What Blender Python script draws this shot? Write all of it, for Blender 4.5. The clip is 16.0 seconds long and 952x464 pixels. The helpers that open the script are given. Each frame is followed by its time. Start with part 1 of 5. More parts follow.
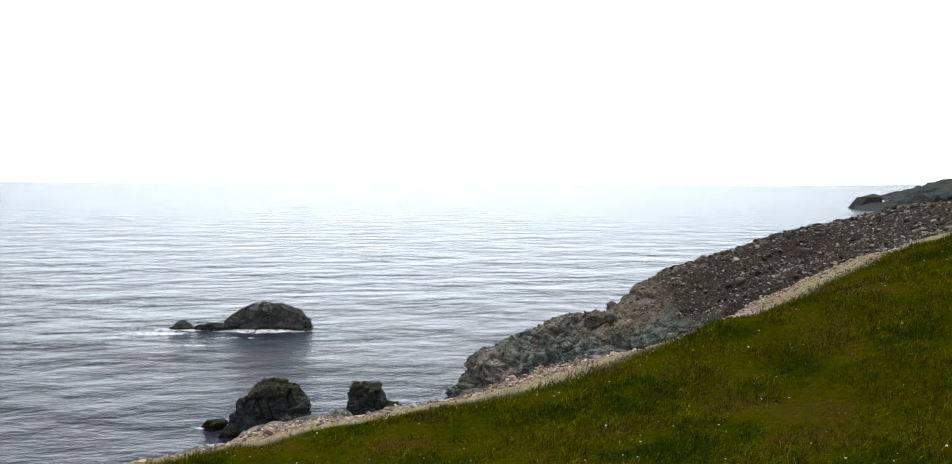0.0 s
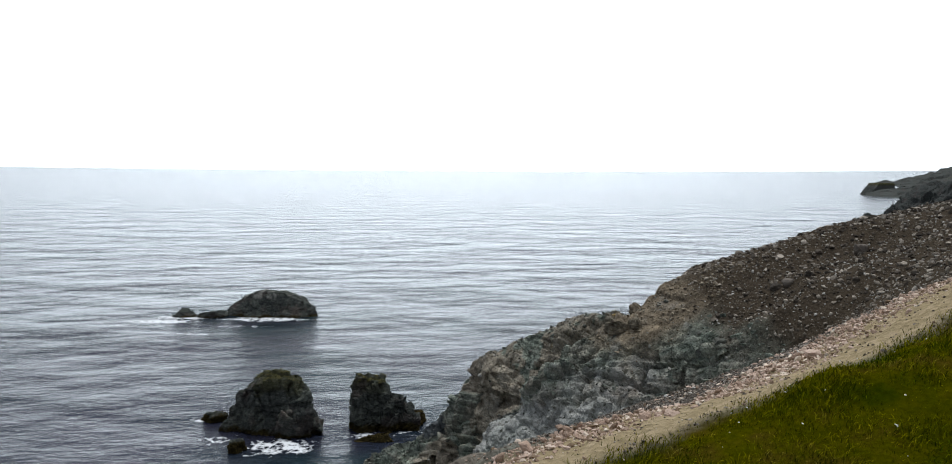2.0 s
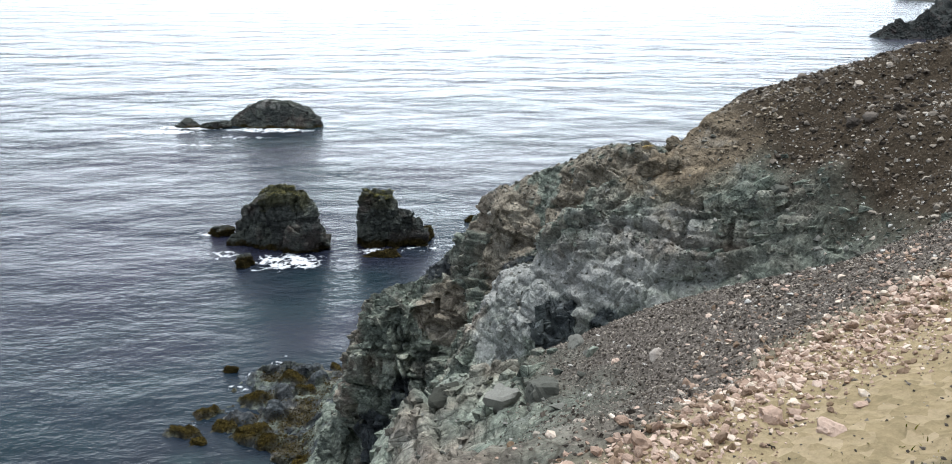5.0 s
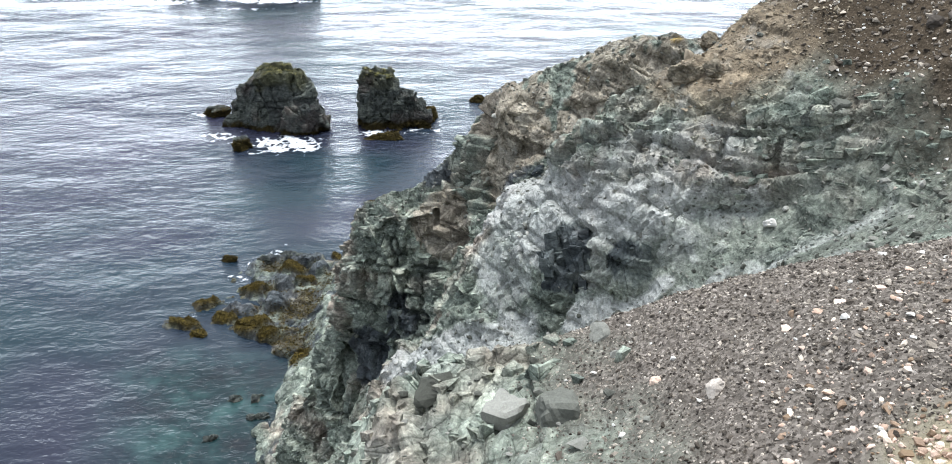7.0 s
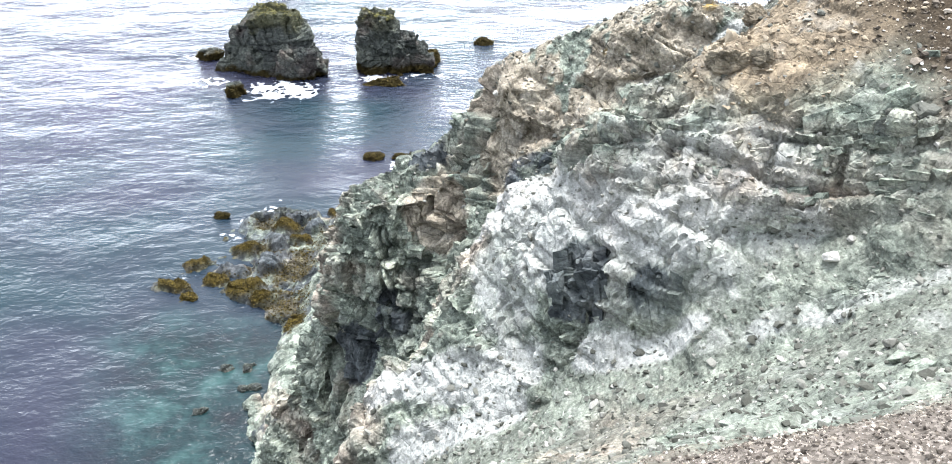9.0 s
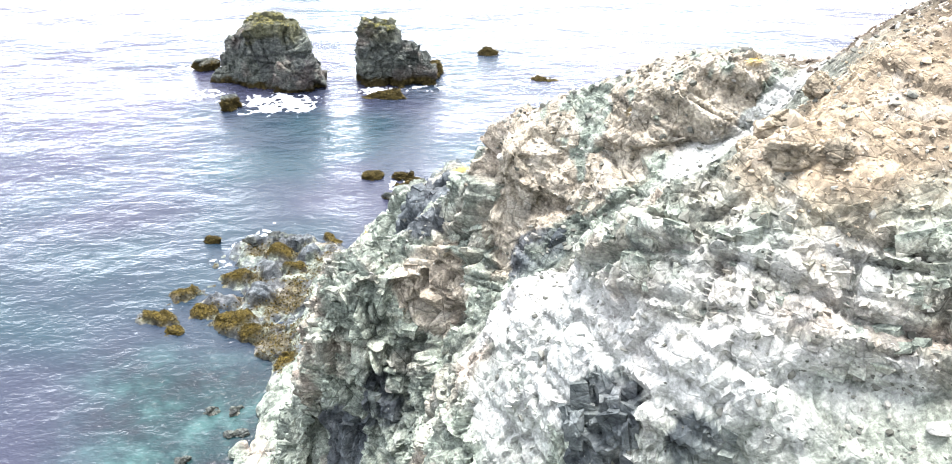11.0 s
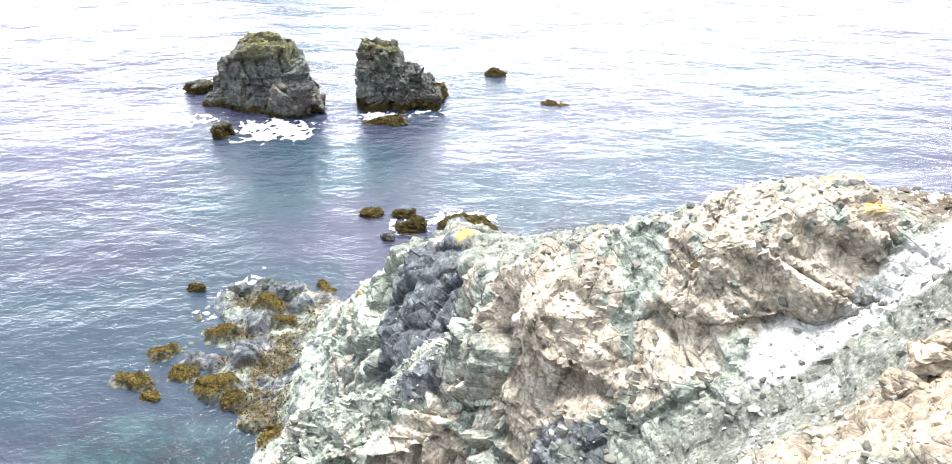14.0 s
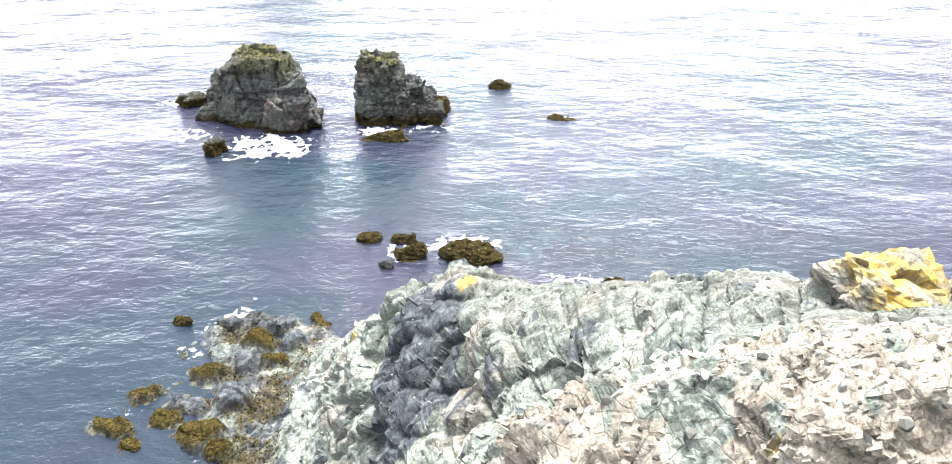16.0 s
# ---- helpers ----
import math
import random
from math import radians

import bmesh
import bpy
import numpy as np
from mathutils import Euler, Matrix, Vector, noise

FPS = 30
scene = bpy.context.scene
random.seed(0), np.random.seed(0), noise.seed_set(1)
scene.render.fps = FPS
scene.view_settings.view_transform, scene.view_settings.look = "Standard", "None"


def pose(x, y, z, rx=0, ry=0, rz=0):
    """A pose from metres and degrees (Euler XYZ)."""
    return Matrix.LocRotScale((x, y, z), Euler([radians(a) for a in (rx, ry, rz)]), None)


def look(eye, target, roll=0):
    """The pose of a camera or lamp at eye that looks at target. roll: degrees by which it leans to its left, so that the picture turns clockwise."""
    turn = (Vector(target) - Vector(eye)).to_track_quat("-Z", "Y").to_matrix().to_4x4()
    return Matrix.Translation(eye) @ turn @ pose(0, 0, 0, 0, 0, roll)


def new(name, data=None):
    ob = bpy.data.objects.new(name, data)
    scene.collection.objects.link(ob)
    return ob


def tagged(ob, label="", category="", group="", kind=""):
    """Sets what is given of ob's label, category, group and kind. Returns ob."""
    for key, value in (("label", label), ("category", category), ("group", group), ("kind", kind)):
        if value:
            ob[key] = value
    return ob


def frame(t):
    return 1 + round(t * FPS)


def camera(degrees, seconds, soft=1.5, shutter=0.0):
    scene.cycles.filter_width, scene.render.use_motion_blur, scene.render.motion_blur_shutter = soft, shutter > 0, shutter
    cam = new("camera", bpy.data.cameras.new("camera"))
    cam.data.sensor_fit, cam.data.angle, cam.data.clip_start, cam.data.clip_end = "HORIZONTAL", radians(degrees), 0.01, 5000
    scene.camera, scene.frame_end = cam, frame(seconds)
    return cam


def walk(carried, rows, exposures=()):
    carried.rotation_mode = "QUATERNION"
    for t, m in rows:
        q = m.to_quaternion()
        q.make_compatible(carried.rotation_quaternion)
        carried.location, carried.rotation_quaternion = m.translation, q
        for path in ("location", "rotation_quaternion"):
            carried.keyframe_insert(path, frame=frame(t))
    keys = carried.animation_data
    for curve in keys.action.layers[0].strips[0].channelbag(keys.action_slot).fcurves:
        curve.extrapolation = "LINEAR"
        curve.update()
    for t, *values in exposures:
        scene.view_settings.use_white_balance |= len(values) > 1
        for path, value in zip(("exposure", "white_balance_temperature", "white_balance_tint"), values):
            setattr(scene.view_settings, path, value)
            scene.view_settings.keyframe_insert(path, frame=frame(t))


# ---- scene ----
cam = camera(62.9, 16.0, soft=1.0)
METRES, EYE, TILT, LEAN, TURN = 40.0, 47.7, -3.6, -0.2, 0.0
ROWS = [
    (0.0, 0.0, 0.0, 0.0, 0.0, 0.0, 0.0),
    (0.5, 0.0017, 0.0361, 0.0027, 0.15, 0.1, 0.04),
    (1.0, 0.0033, 0.0708, 0.005, 0.3, 0.17, 0.04),
    (1.5, 0.0044, 0.1047, 0.0066, 0.46, 0.15, -0.0),
    (2.0, 0.0043, 0.1345, 0.0082, 0.61, -1.05, -0.07),
    (2.5, 0.0039, 0.1619, 0.0097, 0.76, -3.37, -0.07),
    (3.0, 0.003, 0.1875, 0.0115, 0.85, -5.77, -0.1),
    (3.5, 0.0029, 0.2126, 0.0132, 0.98, -8.13, -0.09),
    (4.0, 0.0026, 0.2366, 0.0144, 1.11, -10.46, -0.16),
    (6.5, 0.0037, 0.3663, 0.0242, 1.69, -22.1, -0.27),
    (7.0, 0.0039, 0.3944, 0.0263, 1.82, -24.39, -0.29),
    (7.5, 0.0046, 0.4233, 0.0284, 1.95, -26.67, -0.33),
    (8.0, 0.0058, 0.4535, 0.0307, 2.06, -28.76, -0.32),
    (8.5, 0.0067, 0.4855, 0.033, 2.18, -29.09, -0.3),
    (9.0, 0.0068, 0.5178, 0.0349, 2.28, -29.08, -0.32),
    (11.5, 0.0029, 0.6845, 0.05, 2.73, -29.15, -0.37),
    (12.0, 0.0013, 0.719, 0.0529, 2.81, -29.12, -0.38),
    (12.5, -0.0005, 0.7534, 0.056, 2.91, -29.09, -0.39),
    (13.0, -0.0024, 0.788, 0.0592, 2.99, -29.06, -0.37),
    (13.5, -0.0047, 0.8225, 0.0629, 3.06, -29.03, -0.37),
    (14.0, -0.0071, 0.8572, 0.0661, 3.13, -28.97, -0.38),
    (14.5, -0.0093, 0.8921, 0.0694, 3.19, -28.93, -0.35),
    (15.0, -0.0116, 0.9268, 0.072, 3.26, -28.87, -0.35),
    (15.5, -0.013, 0.962, 0.0735, 3.34, -28.81, -0.34),
    (16.0, -0.015, 0.9963, 0.0757, 3.39, -29.03, -0.34),
]
EXPOSURES = [(0, -0.15, 6050, 9), (2, -0.3, 6050, 9), (4, 0.1, 6000, 9), (6.5, 1.0, 5950, 9), (9, 2.0, 6050, 11), (12, 2.78, 6250, 14), (14, 2.62, 6250, 14), (16, 2.45, 6250, 14)]
walk(cam, [(t, pose(0, 0, EYE, TILT, LEAN, TURN) @ pose(METRES * x, METRES * y, METRES * z, 90 + pitch, roll, yaw)) for t, x, y, z, yaw, pitch, roll in ROWS], EXPOSURES)

# ---- sky and sun: a bright overcast, brightest ahead over the sea ----
SUN_ELEVATION, SUN_AZIMUTH = 70.0, 12.0
world = bpy.data.worlds.new("overcast")
scene.world = world
world.use_nodes = True
wt = world.node_tree
wt.nodes.clear()
sky = wt.nodes.new("ShaderNodeTexSky")
sky.sky_type, sky.sun_disc = "NISHITA", False
sky.sun_elevation, sky.sun_rotation = radians(SUN_ELEVATION), radians(SUN_AZIMUTH)
sky.air_density, sky.dust_density = 1.0, 6.0
dull = wt.nodes.new("ShaderNodeHueSaturation")
dull.inputs["Saturation"].default_value = 0.25
wt.links.new(sky.outputs[0], dull.inputs["Color"])
where = wt.nodes.new("ShaderNodeTexCoord")
toward = wt.nodes.new("ShaderNodeVectorMath")
toward.operation = "DOT_PRODUCT"
toward.inputs[1].default_value = Vector((-0.05, 1.0, 0.14)).normalized()
wide = wt.nodes.new("ShaderNodeVectorMath")
wide.operation = "MULTIPLY"
wide.inputs[1].default_value = (0.5, 1.0, 2.2)
level = wt.nodes.new("ShaderNodeVectorMath")
level.operation = "NORMALIZE"
wt.links.new(where.outputs["Generated"], wide.inputs[0])
wt.links.new(wide.outputs[0], level.inputs[0])
wt.links.new(level.outputs[0], toward.inputs[0])
veil = wt.nodes.new("ShaderNodeValToRGB")
veil.color_ramp.elements[0].position, veil.color_ramp.elements[0].color = 0.0, (4.9, 5.1, 5.4, 1)
veil.color_ramp.elements[1].position, veil.color_ramp.elements[1].color = 1.0, (35.0, 36.8, 37.4, 1)
middle_stop = veil.color_ramp.elements.new(0.6)
middle_stop.color = (5.2, 5.45, 5.8, 1)
upper_stop = veil.color_ramp.elements.new(0.88)
upper_stop.color = (6.3, 6.75, 7.2, 1)
low_stop = veil.color_ramp.elements.new(0.945)
low_stop.color = (11.6, 12.3, 12.7, 1)
span = wt.nodes.new("ShaderNodeMath")
span.operation, span.use_clamp = "MULTIPLY_ADD", True
span.inputs[1].default_value, span.inputs[2].default_value = 0.5, 0.5
wt.links.new(toward.outputs["Value"], span.inputs[0])
wt.links.new(span.outputs[0], veil.inputs[0])
grey = wt.nodes.new("ShaderNodeMix")
grey.data_type = "RGBA"
grey.inputs["Factor"].default_value = 0.85
backing = wt.nodes.new("ShaderNodeBackground")
backing.inputs["Strength"].default_value = 0.11
world_out = wt.nodes.new("ShaderNodeOutputWorld")
wt.links.new(dull.outputs[0], grey.inputs[6])
wt.links.new(veil.outputs[0], grey.inputs[7])
wt.links.new(grey.outputs[2], backing.inputs["Color"])
wt.links.new(backing.outputs[0], world_out.inputs[0])

sun_data = bpy.data.lights.new("sun", "SUN")
sun_data.energy, sun_data.angle, sun_data.color = 2.5, radians(22), (1.0, 0.96, 0.9)
sun = new("sun", sun_data)
sun.matrix_world = look((0, 0, 0), (-math.sin(radians(SUN_AZIMUTH)) * math.cos(radians(SUN_ELEVATION)),
                                    -math.cos(radians(SUN_AZIMUTH)) * math.cos(radians(SUN_ELEVATION)), -math.sin(radians(SUN_ELEVATION))))
sun.location = (0, 60, 120)


# ---- noise over arrays of points ----
def hashed(i, j, k, seed):
    """Three random numbers in 0..1 for each cell of a lattice."""
    out = []
    for n in range(3):
        h = (i * 73856093) ^ (j * 19349663) ^ (k * 83492791) ^ ((seed * 7 + n + 1) * 2654435761)
        h = (h ^ (h >> 13)) * 1274126177
        h = h ^ (h >> 16)
        out.append((h & 0xFFFF) / 65535.0)
    return np.stack(out, -1)


def value_noise(p, scale, seed=0, octaves=3):
    total, gain = np.zeros(len(p)), 1.0
    norm = 0.0
    for o in range(octaves):
        q = p / scale * 2 ** o
        c = np.floor(q).astype(np.int64)
        f = q - c
        f = f * f * (3 - 2 * f)
        for dx in (0, 1):
            for dy in (0, 1):
                for dz in (0, 1):
                    w = (f[:, 0] if dx else 1 - f[:, 0]) * (f[:, 1] if dy else 1 - f[:, 1]) * (f[:, 2] if dz else 1 - f[:, 2])
                    total += gain * w * (hashed(c[:, 0] + dx, c[:, 1] + dy, c[:, 2] + dz, seed + o)[:, 0] * 2 - 1)
        norm += gain
        gain *= 0.5
    return total / norm


def blocks(p, scale, seed=0, tilt=0.5, crack=0.25):
    """Fractured rock: each cell of a jittered lattice is a tilted facet at a height of its own, with a crack round it. About -1..1."""
    q = p / np.array(scale)
    c = np.floor(q).astype(np.int64)
    best, second = np.full(len(p), 9.0), np.full(len(p), 9.0)
    near, rnd = np.zeros_like(q), np.zeros_like(q)
    for dx in (-1, 0, 1):
        for dy in (-1, 0, 1):
            for dz in (-1, 0, 1):
                n = c + np.array((dx, dy, dz))
                r = hashed(n[:, 0], n[:, 1], n[:, 2], seed)
                d = q - (n + r)
                dist = np.sqrt((d * d).sum(1))
                closer = dist < best
                second = np.where(closer, best, np.minimum(second, dist))
                best = np.where(closer, dist, best)
                near[closer] = d[closer]
                rnd[closer] = r[closer]
    facing = rnd[:, [1, 2, 0]] * 2 - 1
    h = (rnd[:, 0] * 2 - 1) * 0.6 + tilt * (near * facing).sum(1) * 1.6
    edge = np.clip((second - best) / 0.12, 0, 1)
    return h - crack * (1 - edge)


def jointed(p, size, seed=0, tilt=0.5, crack=0.5, width=0.05):
    """Rock split by three sets of joints: staggered box cells, each at a height and tilt of its own, with open joints. About -1..1, and a tone for each cell."""
    q = p / np.array(size)
    k = np.floor(q[:, 2]).astype(np.int64)
    a = hashed(k, k * 0, k * 0, seed)
    v = q[:, 1] * (0.7 + 0.6 * a[:, 0]) + a[:, 1] * 7
    j = np.floor(v).astype(np.int64)
    b = hashed(k, j, j * 0, seed + 1)
    u = q[:, 0] * (0.6 + 0.8 * b[:, 0]) + b[:, 1] * 7
    i = np.floor(u).astype(np.int64)
    r = hashed(i, j, k, seed + 2)
    f = np.stack([u - i, v - j, q[:, 2] - k], -1) - 0.5
    h = (r[:, 0] * 2 - 1) * 0.65 + tilt * (f * (r[:, [1, 2, 0]] * 2 - 1)).sum(1) * 1.5
    gap = ((0.5 - np.abs(f)) * np.array(size)).min(1)
    return h - crack * (1 - np.clip(gap / width, 0, 1)), r[:, 1]


def unit(v):
    return v / np.maximum(np.linalg.norm(v, axis=-1, keepdims=True), 1e-9)


# ---- material helpers ----
def material(name, rough=0.9, specular=0.1):
    m = bpy.data.materials.new(name)
    m.use_nodes = True
    b = m.node_tree.nodes["Principled BSDF"]
    b.inputs["Roughness"].default_value = rough
    b.inputs["Specular IOR Level"].default_value = specular
    return m, m.node_tree, b


def noise_node(t, scale, detail=4.0, rough=0.6, kind="noise", vector=None):
    if kind == "noise":
        n = t.nodes.new("ShaderNodeTexNoise")
        n.inputs["Detail"].default_value, n.inputs["Roughness"].default_value = detail, rough
    else:
        n = t.nodes.new("ShaderNodeTexVoronoi")
    n.inputs["Scale"].default_value = scale
    if vector is None:
        vector = t.nodes.new("ShaderNodeTexCoord").outputs["Object"]
    t.links.new(vector, n.inputs["Vector"])
    return n


def ramp(t, source, stops):
    r = t.nodes.new("ShaderNodeValToRGB")
    e = r.color_ramp.elements
    while len(e) < len(stops):
        e.new(0.5)
    for el, (at, col) in zip(e, stops):
        el.position, el.color = at, (*col, 1)
    t.links.new(source, r.inputs[0])
    return r.outputs[0]


def mixed(t, factor, a, b, blend="MIX"):
    m = t.nodes.new("ShaderNodeMix")
    m.data_type, m.blend_type = "RGBA", blend
    for socket, v in ((m.inputs["Factor"], factor), (m.inputs[6], a), (m.inputs[7], b)):
        if isinstance(v, (int, float)):
            socket.default_value = v
        elif isinstance(v, tuple):
            socket.default_value = (*v, 1)
        else:
            t.links.new(v, socket)
    return m.outputs[2]


def attribute(t, name):
    a = t.nodes.new("ShaderNodeAttribute")
    a.attribute_name = name
    return a.outputs["Fac"]


def maths(t, op, a, b=None, clamp=False):
    n = t.nodes.new("ShaderNodeMath")
    n.operation, n.use_clamp = op, clamp
    for s, v in zip(n.inputs, (a, b)):
        if v is None:
            continue
        if isinstance(v, (int, float)):
            s.default_value = v
        else:
            t.links.new(v, s)
    return n.outputs[0]


def chips(t, coord):
    """Relief of flat plates with sharp steps and grooves between them, at three sizes."""
    total = None
    for scale, gain, lean in ((1.5, 0.4, 0.3), (4.2, 0.2, -0.5), (12.0, 0.1, 0.2)):
        turn = t.nodes.new("ShaderNodeMapping")
        turn.inputs["Rotation"].default_value = (lean, 0.4 - lean, lean * 2)
        turn.inputs["Scale"].default_value = (1.0, 0.75, 1.5)
        t.links.new(coord, turn.inputs[0])
        cell = noise_node(t, scale, kind="voronoi", vector=turn.outputs[0])
        rim = t.nodes.new("ShaderNodeTexVoronoi")
        rim.feature = "DISTANCE_TO_EDGE"
        rim.inputs["Scale"].default_value = scale
        t.links.new(turn.outputs[0], rim.inputs["Vector"])
        split = t.nodes.new("ShaderNodeSeparateColor")
        t.links.new(cell.outputs["Color"], split.inputs[0])
        groove = maths(t, "MULTIPLY", maths(t, "MINIMUM", maths(t, "MULTIPLY", rim.outputs["Distance"], 22.0), 1.0), 0.6)
        piece = maths(t, "MULTIPLY", maths(t, "ADD", split.outputs[0], groove), gain)
        total = piece if total is None else maths(t, "ADD", total, piece)
    return total


def bumped(t, bsdf, height, strength=0.5, distance=0.05, normal=None):
    b = t.nodes.new("ShaderNodeBump")
    b.inputs["Strength"].default_value, b.inputs["Distance"].default_value = strength, distance
    t.links.new(height, b.inputs["Height"])
    if normal is not None:
        t.links.new(normal, b.inputs["Normal"])
    t.links.new(b.outputs[0], bsdf.inputs["Normal"])
    return b.outputs[0]


def rock_colour(t, coord=None):
    """Grey-green fractured rock with slate-dark and brown patches and pale grain."""
    big = noise_node(t, 0.2, 4.0, vector=coord).outputs["Fac"]
    mid = noise_node(t, 1.3, 6.0, 0.7, vector=coord).outputs["Fac"]
    fine = noise_node(t, 11.0, 8.0, 0.75, vector=coord).outputs["Fac"]
    green = ramp(t, mid, [(0.28, (0.058, 0.067, 0.06)), (0.47, (0.15, 0.171, 0.143)), (0.6, (0.23, 0.252, 0.21)), (0.74, (0.38, 0.395, 0.335))])
    brown = ramp(t, mid, [(0.28, (0.065, 0.056, 0.046)), (0.5, (0.21, 0.182, 0.15)), (0.75, (0.39, 0.35, 0.29))])
    col = mixed(t, ramp(t, big, [(0.52, (0, 0, 0)), (0.66, (1, 1, 1))]), green, brown)
    lay = t.nodes.new("ShaderNodeMapping")
    lay.inputs["Rotation"].default_value = (0.3, 0.75, 0.5)
    lay.inputs["Scale"].default_value = (0.35, 1.6, 5.0)
    t.links.new(coord if coord is not None else t.nodes.new("ShaderNodeTexCoord").outputs["Object"], lay.inputs[0])
    grain = noise_node(t, 1.2, 5.0, 0.65, vector=lay.outputs[0]).outputs["Fac"]
    col = mixed(t, 0.55, col, ramp(t, grain, [(0.34, (0.22, 0.22, 0.22)), (0.5, (0.5, 0.5, 0.5)), (0.66, (0.76, 0.75, 0.73))]), "OVERLAY")
    tone = ramp(t, attribute(t, "tone"), [(0.0, (0.28, 0.28, 0.29)), (0.5, (0.52, 0.52, 0.52)), (1.0, (0.74, 0.73, 0.71))])
    col = mixed(t, 0.75, col, tone, "OVERLAY")
    col = mixed(t, 0.8, col, ramp(t, fine, [(0.3, (0.15, 0.15, 0.15)), (0.5, (0.5, 0.5, 0.5)), (0.72, (0.85, 0.85, 0.85))]), "OVERLAY")
    return col, mid, fine


def cracked(t, coord, col):
    """Thin dark joints across the rock, straight-sided, at two sizes."""
    for scale, lean, thin, deep in ((0.8, 0.2, 0.018, 0.45),):
        turn = t.nodes.new("ShaderNodeMapping")
        turn.inputs["Rotation"].default_value = (lean, 0.2, 0.6 + lean)
        turn.inputs["Scale"].default_value = (1.0, 0.8, 0.7)
        t.links.new(coord, turn.inputs[0])
        rim = t.nodes.new("ShaderNodeTexVoronoi")
        rim.feature = "DISTANCE_TO_EDGE"
        rim.inputs["Scale"].default_value = scale
        t.links.new(turn.outputs[0], rim.inputs["Vector"])
        line = ramp(t, rim.outputs["Distance"], [(0.0, (deep, deep, deep)), (thin * 0.4, (deep, deep, deep)), (thin, (1, 1, 1))])
        faint = ramp(t, noise_node(t, scale * 0.8, 3.0, vector=coord).outputs["Fac"], [(0.42, (0, 0, 0)), (0.55, (0.85, 0.85, 0.85))])
        col = mixed(t, faint, col, mixed(t, 1.0, col, line, "MULTIPLY"))
    return col


def fragments(t, coord, col, amount):
    """Broken rock faces: each splinter a shade of its own, at three sizes."""
    for scale, lean, gain in ((1.5, 0.3, 0.3), (4.2, -0.5, 0.4), (12.0, 0.2, 0.4)):
        turn = t.nodes.new("ShaderNodeMapping")
        turn.inputs["Rotation"].default_value = (lean, 0.4 - lean, lean * 2)
        turn.inputs["Scale"].default_value = (1.0, 0.75, 1.5)
        t.links.new(coord, turn.inputs[0])
        cell = noise_node(t, scale, kind="voronoi", vector=turn.outputs[0])
        shade = ramp(t, cell.outputs["Color"], [(0.1, (0.26, 0.26, 0.26)), (0.5, (0.5, 0.5, 0.5)), (0.9, (0.76, 0.76, 0.75))])
        col = mixed(t, maths(t, "MULTIPLY", amount, gain), col, shade, "OVERLAY")
    return col


